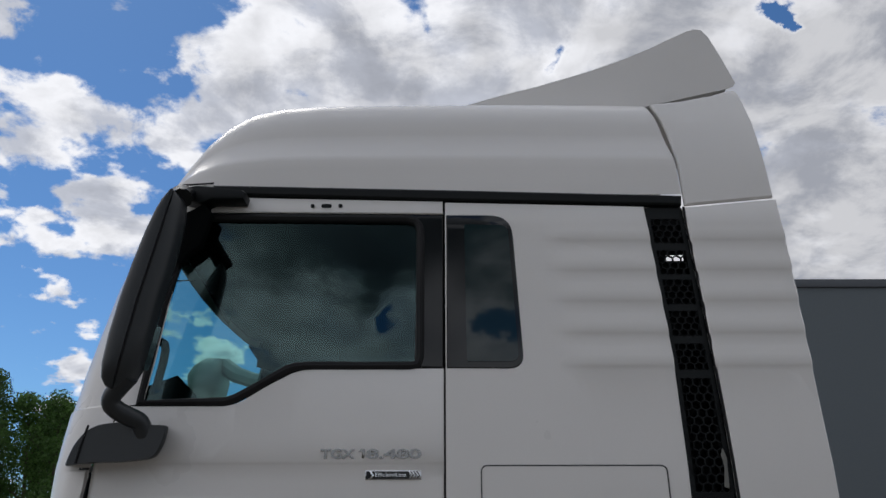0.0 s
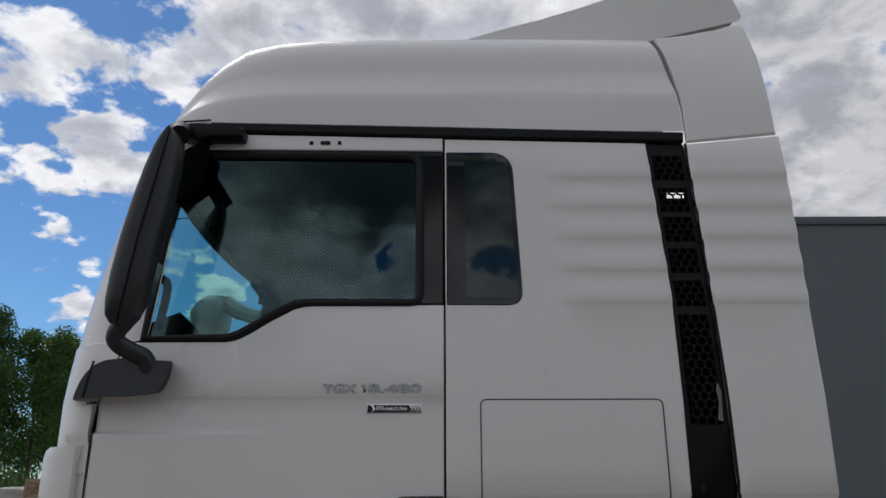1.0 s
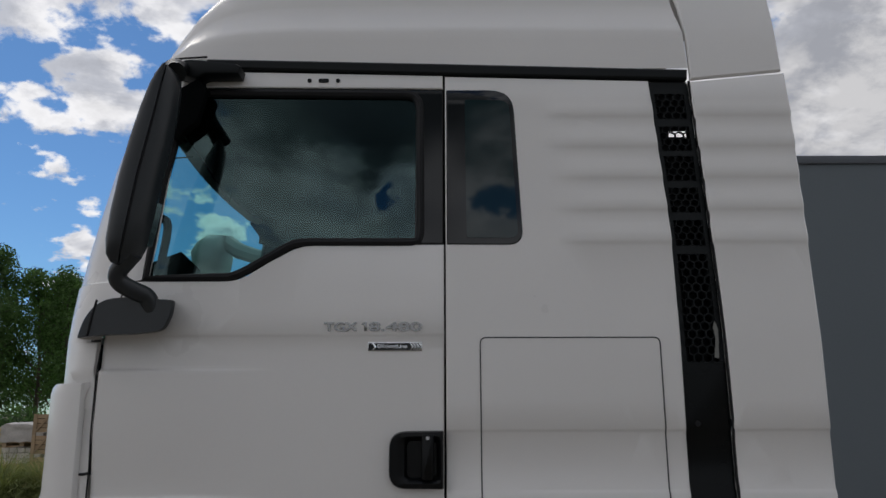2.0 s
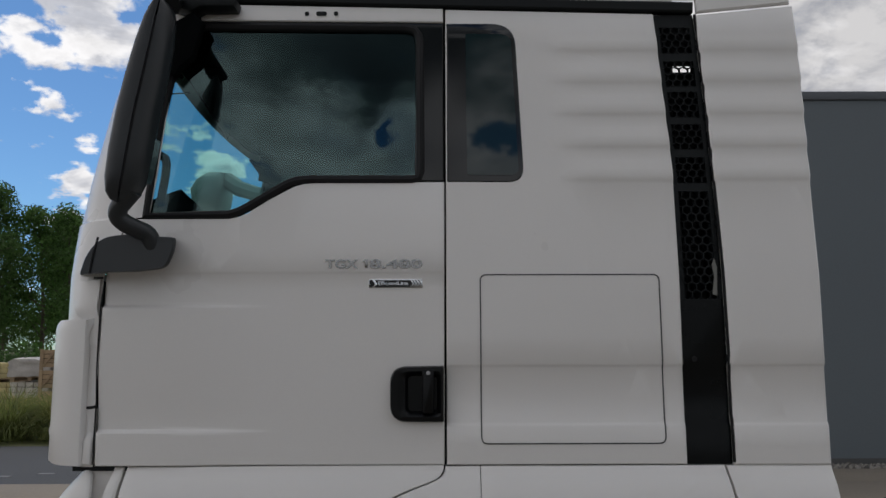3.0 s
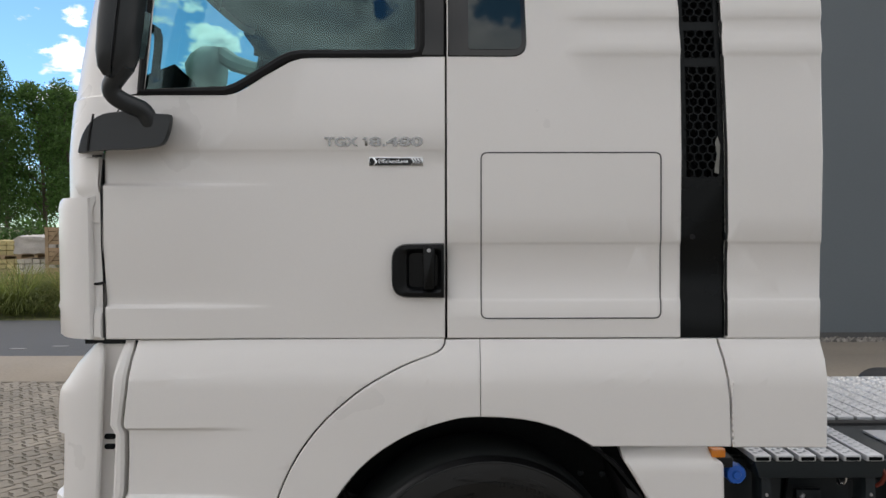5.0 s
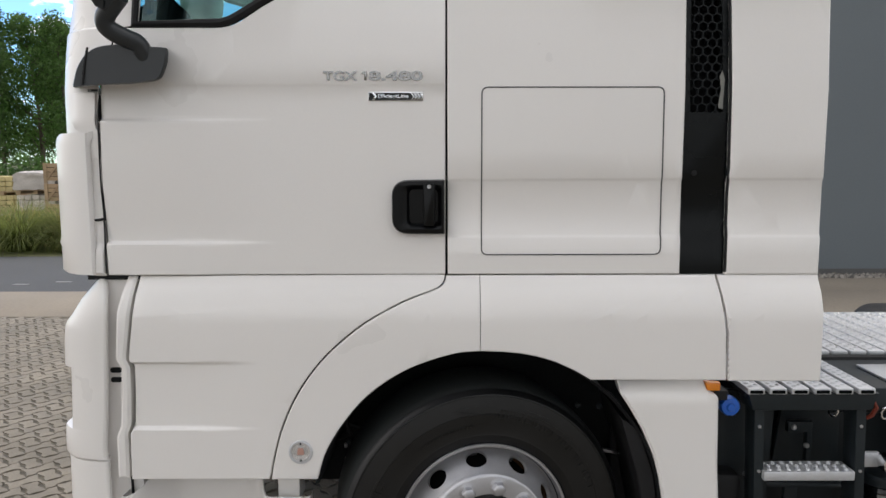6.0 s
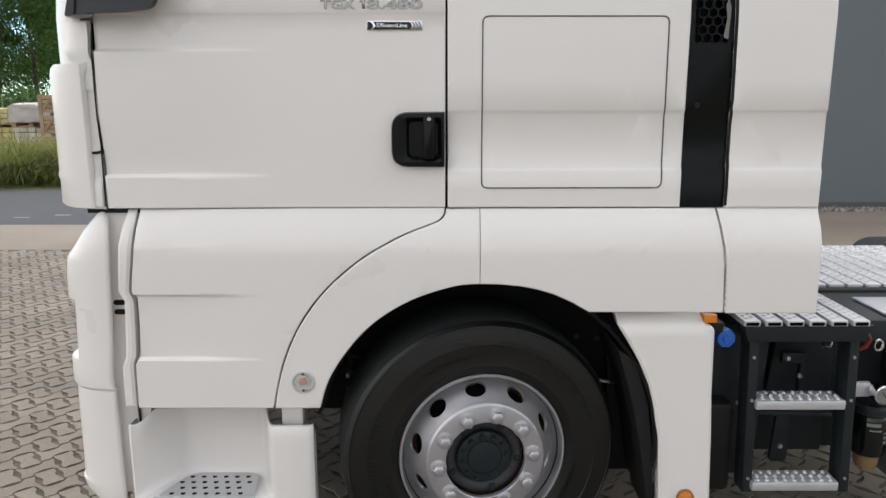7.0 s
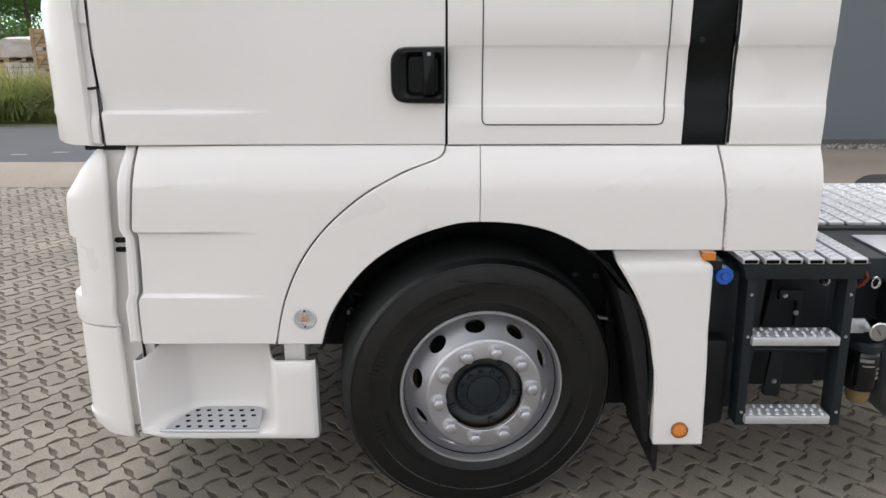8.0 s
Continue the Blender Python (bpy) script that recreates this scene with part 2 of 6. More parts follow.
WINDOW = glass("tinted_glass", (0.36, 0.62, 0.58), 0.10)
SCREEN = glass("windscreen_glass", (0.66, 0.82, 0.84), 0.02, 0.15)
PAVER = mottled("concrete_paver", (0.235, 0.208, 0.171), 0.92, 0, 0.36, 1.3, 120, 0.005, dirt=(0.125, 0.110, 0.086), dirt_amount=0.55, per_object=0.08, per_island=0.08)
SOIL = mottled("joint_soil", (0.105, 0.092, 0.072), 0.95, 0, 0.75, 9, 130, 0.008)
FAR_PAVING = mottled("far_paving", (0.24, 0.205, 0.165), 0.9, 0, 0.16, 0.9, 24, 0.004, dirt=(0.2, 0.17, 0.14), dirt_amount=0.4)
ASPHALT = mottled("asphalt", (0.065, 0.068, 0.075), 0.9, 0, 0.2, 0.7, 60, 0.004)
CLADDING = mottled("grey_cladding", (0.133, 0.156, 0.172), 0.5, 0.0, 0.05, 0.6, 30, 0.0005)
MIRROR_PLASTIC = mottled("grained_mirror_plastic", (0.020, 0.0235, 0.0265), 0.36, 0, 0.15, 9, 420, 0.0004)
FAR_HOUSING = mottled("far_housing", (0.36, 0.38, 0.36), 0.5, 0, 0.2, 14, 120)
GROOVE = mottled("joint_grey", (0.07, 0.07, 0.07), 0.7, 0, 0.15, 8, 200)


def leafy(name, colour, vary=0.45):
    """Thin leaves: part of the light passes through them."""
    m = mottled(name, colour, 0.6, 0, 0.25, 0.5, 8, per_island=vary)
    nt = m.node_tree
    p, out = nt.nodes["Principled BSDF"], nt.nodes["Material Output"]
    tl, mx = nt.nodes.new("ShaderNodeBsdfTranslucent"), nt.nodes.new("ShaderNodeMixShader")
    nt.links.new(p.inputs["Base Color"].links[0].from_socket, tl.inputs["Color"])
    mx.inputs["Fac"].default_value = 0.5
    nt.links.new(p.outputs[0], mx.inputs[1])
    nt.links.new(tl.outputs[0], mx.inputs[2])
    nt.links.new(mx.outputs[0], out.inputs["Surface"])
    return m

# ---------------------------------------------------------------- mesh helpers


def part(name, bm, material, parent=None, label="", sharp=38):
    """Links a bmesh as one mesh object."""
    bmesh.ops.recalc_face_normals(bm, faces=bm.faces)
    me = bpy.data.meshes.new(name)
    bm.to_mesh(me)
    bm.free()
    me.materials.append(material)
    me.shade_smooth()
    me.set_sharp_from_angle(angle=radians(sharp))
    ob = new(name, me)
    if parent is not None:
        ob.parent = parent
    if label:
        tagged(ob, label)
    return ob


def thing(name, label, category, at=(0, 0, 0), group="", kind=""):
    ob = new(name)
    ob.empty_display_size = 0.1
    ob.location = at
    return tagged(ob, label, category, group, kind)


def box(bm, x0, x1, y0, y1, z0, z1, bevel=0.0, seg=2):
    made = bmesh.ops.create_cube(bm, size=1, matrix=Matrix.Translation(((x0 + x1) / 2, (y0 + y1) / 2, (z0 + z1) / 2))
                                 @ Matrix.Diagonal((x1 - x0, y1 - y0, z1 - z0, 1)))
    if bevel:
        edges = list({e for v in made["verts"] for e in v.link_edges})
        bmesh.ops.bevel(bm, geom=edges, offset=bevel, segments=seg, affect="EDGES", profile=0.5)
    return bm


def one_box(*a, **k):
    return box(bmesh.new(), *a, **k)


def fillet(points, radius, steps=5):
    """Rounds the corners of a closed outline; radius may be a list."""
    out, n = [], len(points)
    for i, p in enumerate(points):
        r = radius[i] if isinstance(radius, (list, tuple)) else radius
        p, a, b = Vector(p), Vector(points[i - 1]), Vector(points[(i + 1) % n])
        if r <= 0:
            out.append(tuple(p))
            continue
        da, db = (a - p), (b - p)
        cut = min(r, da.length * 0.48, db.length * 0.48)
        s, e = p + da.normalized() * cut, p + db.normalized() * cut
        for k in range(steps + 1):
            t = k / steps
            out.append(tuple((1 - t) ** 2 * s + 2 * t * (1 - t) * p + t * t * e))
    return out


def skin(outline, surf, thick=0.02, lip=0.005, xs=(), zs=()):
    """A sheet with the given (x, z) outline laid on y = surf(x, z), with a rolled edge and a thickness away from the road."""
    bm = bmesh.new()
    clean = [p for i, p in enumerate(outline) if math.dist(p, outline[i - 1]) > 1e-4]
    ring = [bm.verts.new((x, 0, z)) for x, z in clean]
    if lip:
        n = len(clean)
        turn_way = 1 if sum(clean[i - 1][0] * clean[i][1] - clean[i][0] * clean[i - 1][1] for i in range(n)) > 0 else -1
        inner = []
        for i, p in enumerate(clean):
            a = (Vector(p) - Vector(clean[i - 1])).normalized()
            c = (Vector(clean[(i + 1) % n]) - Vector(p)).normalized()
            na, nc = Vector((-a.y, a.x)) * turn_way, Vector((-c.y, c.x)) * turn_way
            mid = (na + nc).normalized()
            q = Vector(p) + mid * (lip / max(0.55, mid.dot(na)))
            inner.append(bm.verts.new((q.x, 0, q.y)))
        for i in range(n):
            bm.faces.new((ring[i - 1], ring[i], inner[i], inner[i - 1]))
        ring = inner
    middle = bm.faces.new(ring)
    middle.normal_update()
    bmesh.ops.triangulate(bm, faces=[middle], ngon_method="EAR_CLIP")
    for axis, cuts in ((0, xs), (2, zs)):
        no = Vector((1, 0, 0)) if axis == 0 else Vector((0, 0, 1))
        for c in cuts:
            bmesh.ops.bisect_plane(bm, geom=bm.verts[:] + bm.edges[:] + bm.faces[:], plane_co=no * c, plane_no=no, dist=1e-5)
    rim = {v for e in bm.edges if e.is_boundary for v in e.verts}
    for v in bm.verts:
        v.co.y = surf(v.co.x, v.co.z) + (lip * 0.8 if v in rim else 0)
    if not thick:
        return bm
    edges = [e for e in bm.edges if e.is_boundary]
    got = bmesh.ops.extrude_edge_only(bm, edges=edges)["geom"]
    for v in got:
        if isinstance(v, bmesh.types.BMVert):
            v.co.y += thick
    return bm


def prism(outline, y0, y1, bevel=0.0, seg=2):
    """An (x, z) outline drawn out from y0 to y1."""
    bm = bmesh.new()
    f = bm.faces.new([bm.verts.new((x, y0, z)) for x, z in outline])
    got = bmesh.ops.extrude_face_region(bm, geom=[f])["geom"]
    for v in got:
        if isinstance(v, bmesh.types.BMVert):
            v.co.y = y1
    if bevel:
        bmesh.ops.bevel(bm, geom=[e for e in bm.edges if abs(e.verts[0].co.y - e.verts[1].co.y) < 1e-6], offset=bevel,
                        segments=seg, affect="EDGES", profile=0.5)
    return bm


def tube(points, radius, sides=10, closed=False, bm=None):
    """A round bar along a line of points."""
    bm = bm or bmesh.new()
    pts = [Vector(p) for p in points]
    rings, n = [], len(pts)
    for i, p in enumerate(pts):
        a = pts[i - 1] if i or closed else p
        b = pts[(i + 1) % n] if i < n - 1 or closed else p
        d = (b - a).normalized()
        u = d.cross(Vector((0, 1, 0)))
        if u.length < 0.1:
            u = d.cross(Vector((1, 0, 0)))
        u.normalize()
        w = d.cross(u)
        r = radius[i] if isinstance(radius, (list, tuple)) else radius
        rings.append([bm.verts.new(p + (u * math.cos(2 * math.pi * k / sides) + w * math.sin(2 * math.pi * k / sides)) * r) for k in range(sides)])
    for i in range(n if closed else n - 1):
        r0, r1 = rings[i], rings[(i + 1) % n]
        for k in range(sides):
            bm.faces.new((r0[k], r0[(k + 1) % sides], r1[(k + 1) % sides], r1[k]))
    if not closed:
        bm.faces.new(rings[0])
        bm.faces.new(rings[-1][::-1])
    return bm


def eased(points, n=4):
    """A smooth line through the points."""
    pts = [Vector(p) for p in points]
    pts = [2 * pts[0] - pts[1]] + pts + [2 * pts[-1] - pts[-2]]
    out = []
    for i in range(1, len(pts) - 2):
        p0, p1, p2, p3 = pts[i - 1:i + 3]
        for k in range(n):
            t = k / n
            out.append(0.5 * (2 * p1 + (p2 - p0) * t + (2 * p0 - 5 * p1 + 4 * p2 - p3) * t * t + (3 * p1 - p0 - 3 * p2 + p3) * t ** 3))
    return out + [pts[-2]]


def lathe(profile, cx, cz, segs=64, bm=None, close=False):
    """Turns (radius, y) pairs about an axle along y at (cx, cz)."""
    bm = bm or bmesh.new()
    rings = []
    for r, y in profile:
        if r < 1e-5:
            rings.append([bm.verts.new((cx, y, cz))])
        else:
            rings.append([bm.verts.new((cx + r * math.cos(2 * math.pi * k / segs), y, cz + r * math.sin(2 * math.pi * k / segs))) for k in range(segs)])
    for r0, r1 in zip(rings, rings[1:] + rings[:1] if close else rings[1:]):
        for k in range(segs):
            k2 = (k + 1) % segs
            if len(r0) == 1:
                bm.faces.new((r0[0], r1[k], r1[k2]))
            elif len(r1) == 1:
                bm.faces.new((r0[k], r0[k2], r1[0]))
            else:
                bm.faces.new((r0[k], r0[k2], r1[k2], r1[k]))
    return bm


def loft(rings, closed=True, caps=True):
    """Joins rings of points, all of one length, one after another."""
    bm = bmesh.new()
    vs = [[bm.verts.new(p) for p in r] for r in rings]
    n = len(vs[0])
    for a, b in zip(vs, vs[1:]):
        for k in range(n if closed else n - 1):
            bm.faces.new((a[k], a[(k + 1) % n], b[(k + 1) % n], b[k]))
    if caps:
        bm.faces.new(vs[0])
        bm.faces.new(vs[-1][::-1])
    return bm


def steps(a, b, n):
    return [a + (b - a) * i / n for i in range(n + 1)]


def soft(a, b, x):
    t = min(max((x - a) / (b - a), 0), 1)
    return t * t * (3 - 2 * t)


def lettering(name, text, size, m, material, parent, depth=0.002, squeeze=1.0, label="", bold=0.0):
    cu = bpy.data.curves.new(name, "FONT")
    cu.body, cu.size, cu.extrude, cu.bevel_depth, cu.offset = text, size, depth, size * 0.012, size * bold
    tmp = bpy.data.objects.new(name, cu)
    scene.collection.objects.link(tmp)
    me = bpy.data.meshes.new_from_object(tmp.evaluated_get(bpy.context.evaluated_depsgraph_get()))
    bpy.data.objects.remove(tmp)
    lo, hi = min(v.co.x for v in me.vertices), max(v.co.x for v in me.vertices)
    me.transform(Matrix.Diagonal((squeeze / (hi - lo), 1, 1, 1)) @ Matrix.Translation((-lo, 0, 0)))
    me.transform(m)
    me.materials.clear()
    me.materials.append(material)
    ob = new(name, me)
    ob.parent = parent
    if label:
        tagged(ob, label)
    return ob


# ---------------------------------------------------------------- the truck's side surface
SIDE_Z = [0.0, 1.20, 1.27, 1.33, 1.375, 1.39, 1.45, 2.0, 2.93, 3.02, 3.10, 3.17, 3.25, 3.356, 3.42, 3.47, 3.515, 3.55, 3.60]
SIDE_Y = [2.45, 2.445, 2.447, 2.466, 2.494, 2.50, 2.50, 2.50, 2.575, 2.585, 2.598, 2.61, 2.63, 2.66, 2.685, 2.72, 2.78, 2.86, 3.0]


def side(x, z):
    return float(np.interp(z, SIDE_Z, SIDE_Y))


def door_side(x, z):
    y = side(x, z)
    front = 1 - soft(-0.95, -0.55, x)
    y += 0.006 * (1 - soft(2.008, 2.022, z))                       # thin shoulder line
    y -= 0.015 * front * (1 - soft(1.899, 1.911, z)) * soft(1.50, 1.75, z)
    y -= 0.017 * front * (1 - soft(1.496, 1.508, z))
    y += 0.09 * max(0.0, -1.03 - x) ** 1.6 * 2.0
    return y


def rear_side(x, z):
    y = side(x, z)
    fade = soft(0.33, 0.44, x + (2.9 - z) * -0.08)
    if 2.31 < z < 2.90:
        ph = ((z - 2.318) / 0.1185) % 1.0
        y -= 0.008 * fade * (ph / 0.22 if ph < 0.22 else 1 - soft(0.22, 1.0, ph))
    y += 0.008 * (1 - soft(1.700, 1.714, z)) - 0.008 * (1 - soft(1.512, 1.528, z))
    return y


RIB_Z = [round(2.318 + 0.1185 * (i + k), 4) for i in range(5) for k in (0.0, 0.11, 0.22, 0.45, 0.7)]
SIDE_CUTS = [1.20, 1.235, 1.27, 1.30, 1.33, 1.355, 1.375, 1.39]

truck = thing("truck", "white long-haul tractor truck parked on grey block paving", "truck")

# cab door with its window
door = part("cab_door", skin(
    [(-1.118, 1.394), (0.004, 1.394), (0.006, 2.326), (-0.43, 2.327), (-0.470, 2.322), (-0.506, 2.311), (-0.589, 2.265),
     (-0.655, 2.222), (-0.685, 2.207), (-0.72, 2.200), (-1.055, 2.200), (-1.095, 2.09), (-1.120, 2.00), (-1.124, 1.70)],
    door_side, 0.03, 0.0035, xs=steps(-1.10, -0.5, 10), zs=[1.45, 1.488, 1.496, 1.499, 1.502, 1.505, 1.508, 1.516, 1.55, 1.62, 1.75, 1.85, 1.890, 1.899, 1.902, 1.905, 1.908, 1.911, 1.92, 1.96, 2.008, 2.015, 2.022, 2.1]),
    WHITE, truck, "white painted cab door, shut")
part("door_top", skin([(-0.86, 2.928), (0.004, 2.918), (0.004, 2.972), (-0.72, 2.990), (-0.86, 2.994)], side, 0.03, 0.004), WHITE, door)
for x, w in ((-0.482, 0.0075), (-0.430, 0.019), (-0.378, 0.0075)):
    part("marker_hole", prism(fillet([(x - w, 2.9445), (x + w, 2.9445), (x + w, 2.9595), (x - w, 2.9595)], 0.0074, 4), side(0, 2.95) - 0.004, side(0, 2.95) + 0.01), BLACK, door)
GLASS_LINE = [(-1.002, 2.212), (-0.722, 2.215), (-0.688, 2.226), (-0.655, 2.244), (-0.53, 2.321), (-0.502, 2.332), (-0.465, 2.336), (-0.105, 2.335), (-0.082, 2.342),
              (-0.075, 2.365), (-0.078, 2.842), (-0.083, 2.870), (-0.098, 2.890), (-0.128, 2.8985), (-0.85, 2.908), (-0.885, 2.90), (-0.930, 2.86), (-0.978, 2.55)]
pane = part("window_pane", skin(GLASS_LINE, lambda x, z: side(x, z) + 0.014, 0.0, 0.0, zs=steps(2.3, 2.85, 4)), WINDOW, door, "tinted side window, closed")
pane.visible_shadow = False
part("window_seal", tube([(x, side(x, z) + 0.008, z) for x, z in GLASS_LINE], 0.0165, 8, True), SEAL, door)
part("pillar_trim", skin([(-0.094, 2.332), (0.004, 2.330), (0.004, 2.914), (-0.86, 2.926), (-0.885, 2.908), (-0.12, 2.899), (-0.09, 2.88)],
                         lambda x, z: side(x, z) + 0.003, 0.03, 0.003, zs=steps(2.4, 2.9, 4)), GLOSS_BLACK, door, "black pillar trim")

# door handle: a shell with a well and a lever
HANDLE = mottled("glossy_handle_plastic", (0.003, 0.0035, 0.004), 0.32, 0, 0.15, 9, 300)
HANDLE.node_tree.nodes["Principled BSDF"].inputs["Specular IOR Level"].default_value = 0.25
H_OUT = fillet([(-0.172, 1.530), (0.003, 1.528), (0.003, 1.709), (-0.172, 1.707)], [0.055, 0.006, 0.006, 0.055], 6)


def handle_shell():
    n = len(H_OUT)
    yb = 2.504

    def ring(line, y):
        return [(x, y, z) for x, z in line]
    hin = fillet([(-0.122, 1.556), (-0.012, 1.556), (-0.012, 1.684), (-0.122, 1.684)], [0.02, 0.02, 0.02, 0.02], 6)
    deep = [(-0.067 + (x + 0.067) * 0.86, z0 * 0.88 + 1.62 * 0.12) for x, z0 in hin]
    mid = [((a[0] * 0.35 + b[0] * 0.65), (a[1] * 0.35 + b[1] * 0.65)) for a, b in zip(H_OUT, hin)]
    return loft([ring(H_OUT, yb + 0.01), ring(H_OUT, yb - 0.010), ring([(x * 0.965 - 0.003, 1.62 + (z - 1.62) * 0.96) for x, z in H_OUT], yb - 0.026),
                 ring(mid, yb - 0.028), ring(hin, yb - 0.020), ring(deep, yb - 0.001)], True, True)


handle = part("door_handle", handle_shell(), HANDLE, door, "black plastic recessed door handle")
part("handle_lever", prism(fillet([(-0.066, 1.557), (-0.031, 1.557), (-0.028, 1.697), (-0.068, 1.697)], 0.006, 3), 2.472, 2.490, 0.005), HANDLE, handle)
part("key_lock", lathe([(0, 2.468), (0.006, 2.468), (0.0075, 2.474)], -0.048, 1.686, 16), SILVER, handle)

# badges
BY = door_side(-0.2, 2.04)
lettering("model_badge", "TGX", 0.040, pose(-0.391, BY, 2.0300, 90, 0, 0), BADGE, door, 0.003, 0.111, "raised chrome model lettering", 0.022)
part("model_badge", prism([(-0.2685, 2.0505), (-0.260, 2.0590), (-0.2495, 2.0590), (-0.2495, 2.0300), (-0.258, 2.0300), (-0.258, 2.0505)], BY - 0.003, BY + 0.003, 0.0004), BADGE, door, "raised chrome model lettering")
lettering("model_badge", "8.480", 0.040, pose(-0.244, BY, 2.0300, 90, 0, 0), BADGE, door, 0.003, 0.177, "raised chrome model lettering", 0.022)
plate = part("trim_badge", prism([(-0.245, 1.9635), (-0.067, 1.9635), (-0.067, 1.993), (-0.245, 1.993)], door_side(0, 1.98) - 0.003, door_side(0, 1.98) + 0.006, 0.001), CHROME, door, "small chrome and black badge")
py = door_side(0, 1.98) - 0.0045
part("badge_field", prism([(-0.226, 1.9665), (-0.108, 1.9665), (-0.099, 1.978), (-0.108, 1.990), (-0.226, 1.990), (-0.217, 1.978)], py, py + 0.004), GLOSS_BLACK, plate)
part("badge_field", prism([(-0.243, 1.9665), (-0.233, 1.9665), (-0.224, 1.978), (-0.233, 1.990), (-0.243, 1.990)], py, py + 0.004), GLOSS_BLACK, plate)
for k in range(3):
    x = -0.099 + 0.0098 * k
    part("badge_stripe", prism([(x - 0.004, 1.9665), (x, 1.9665), (x + 0.009, 1.978), (x, 1.990), (x - 0.004, 1.990), (x + 0.005, 1.978)], py, py + 0.004), GLOSS_BLACK, plate)
lettering("badge_text", "EfficientLine", 0.0175, pose(-0.2135, py - 0.0005, 1.9735, 90, 0, 0), CHROME, plate, 0.0008, 0.098)

# cab side behind the door
cab = part("cab_side", skin(
    [(0.0122, 1.394), (0.785, 1.394), (0.784, 1.73), (0.786, 2.334), (0.784, 2.42), (0.768, 2.70), (0.755, 2.948), (0.0122, 2.968)],
    rear_side, 0.03, 0.0035, xs=steps(0.28, 0.76, 12), zs=RIB_Z + [1.45, 1.512, 1.52, 1.528, 1.6, 1.700, 1.707, 1.714, 1.8, 2.0, 2.15]), WHITE, truck, "white cab side with pressed ribs")
HATCH = fillet([(0.124, 1.459), (0.719, 1.459), (0.7165, 2.006), (0.124, 2.007)], 0.022, 5)
part("hatch_groove", tube([(x, rear_side(x, z) - 0.0002, z) for a, b in zip(HATCH, HATCH[1:] + HATCH[:1]) for x, z in
                           [(a[0] + (b[0] - a[0]) * k / 60, a[1] + (b[1] - a[1]) * k / 60) for k in range(60)]], 0.0024, 5, True), GROOVE, cab, "thin dark joint of the locker flap")
QW = fillet([(0.016, 2.326), (0.279, 2.324), (0.258, 2.911), (0.016, 2.912)], [0.004, 0.055, 0.085, 0.004], 8)
qy = lambda x, z: side(x, z) - 0.003
quarter = part("quarter_window", skin(QW, qy, 0.02, 0.004, zs=steps(2.4, 2.85, 4)), GLOSS_BLACK, truck, "black-edged fixed rear side window")
QG = fillet([(0.084, 2.350), (0.261, 2.349), (0.243, 2.868), (0.083, 2.872)], [0.01, 0.03, 0.035, 0.01], 6)
part("pane", skin(QG, lambda x, z: side(x, z) - 0.0055, 0.003, 0.0),
     mottled("dark_glass", (0.008, 0.022, 0.024), 0.03, 0, 0.05, 3, 50, rough_vary=0.0), quarter, "dark tinted glass")

# rail over the doors and roof
part("side_rail", skin([(-0.862, 3.003), (-0.862, 3.038), (0.02, 3.016), (0.900, 2.991), (0.897, 2.953), (0.02, 2.975)], lambda x, z: side(x, 3.0) - 0.012, 0.03, 0.006, xs=steps(-0.7, 0.8, 6)), BLACK, truck, "black plastic side rail")
ROOF_X = [-1.125, -1.105, -1.07, -1.02, -0.95, -0.87, -0.78, -0.66, -0.5, -0.2, 0.1, 0.4, 0.65, 0.885]
ROOF_K = [0.06, 0.17, 0.31, 0.45, 0.65, 0.80, 0.905, 0.958, 0.985, 0.998, 1.0, 1.0, 0.995, 0.985]
ROOF_IN = [0.22, 0.15, 0.10, 0.065, 0.035, 0.016, 0.006, 0, 0, 0, 0, 0, 0, 0]
ROOF_Z = [3.00, 3.06, 3.12, 3.155, 3.17, 3.185, 3.24, 3.285, 3.30, 3.315, 3.36, 3.40, 3.44, 3.47, 3.495, 3.515, 3.535, 3.55, 3.563, 3.58, 3.59]
ROOF_Y = [2.582, 2.588, 2.593, 2.596, 2.600, 2.607, 2.634, 2.650, 2.653, 2.655, 2.664, 2.678, 2.700, 2.722, 2.748, 2.780, 2.826, 2.88, 2.95, 3.15, 3.72]


def roof_shell():
    rings = []
    for x, k, dy in zip(ROOF_X, ROOF_K, ROOF_IN):
        trim = lambda z: float(np.interp(z, [3.0, 3.15, 3.28, 3.40, 3.50], [0.020, 0.014, 0.0, -0.020, -0.038])) if x > 0.88 else 0.0
        near = [(x + trim(z), y + dy, 3.0 + (z - 3.0) * k + 0.03 * (1 - k)) for z, y in zip(ROOF_Z, ROOF_Y)]
        far = [(p[0], 7.44 - p[1], p[2]) for p in near[-2::-1]]
        rings.append(near + far)
    return loft(rings, False, False)


roof = part("cab_roof", roof_shell(), WHITE, truck, "white high cab roof, rounded at the front", sharp=50)
part("roof_front_joint", tube([(-1.10, 2.70, 3.035), (-1.04, 2.625, 3.045), (-0.98, 2.596, 3.05), (-0.865, 2.585, 3.052)], 0.004, 6), SEAL, roof)

# roof spoiler and rear side fairings
SPOIL = [(0.09, 3.50), (0.11, 3.575), (0.26, 3.625), (0.43, 3.675), (0.56, 3.72), (0.69, 3.768), (0.83, 3.828), (0.96, 3.892), (1.06, 3.95), (1.14, 3.992), (1.175, 4.004), (1.206, 4.000), (1.235, 3.955), (1.272, 3.84), (1.314, 3.692), (1.30, 3.672), (1.24, 3.652), (0.90, 3.566), (0.70, 3.49)]


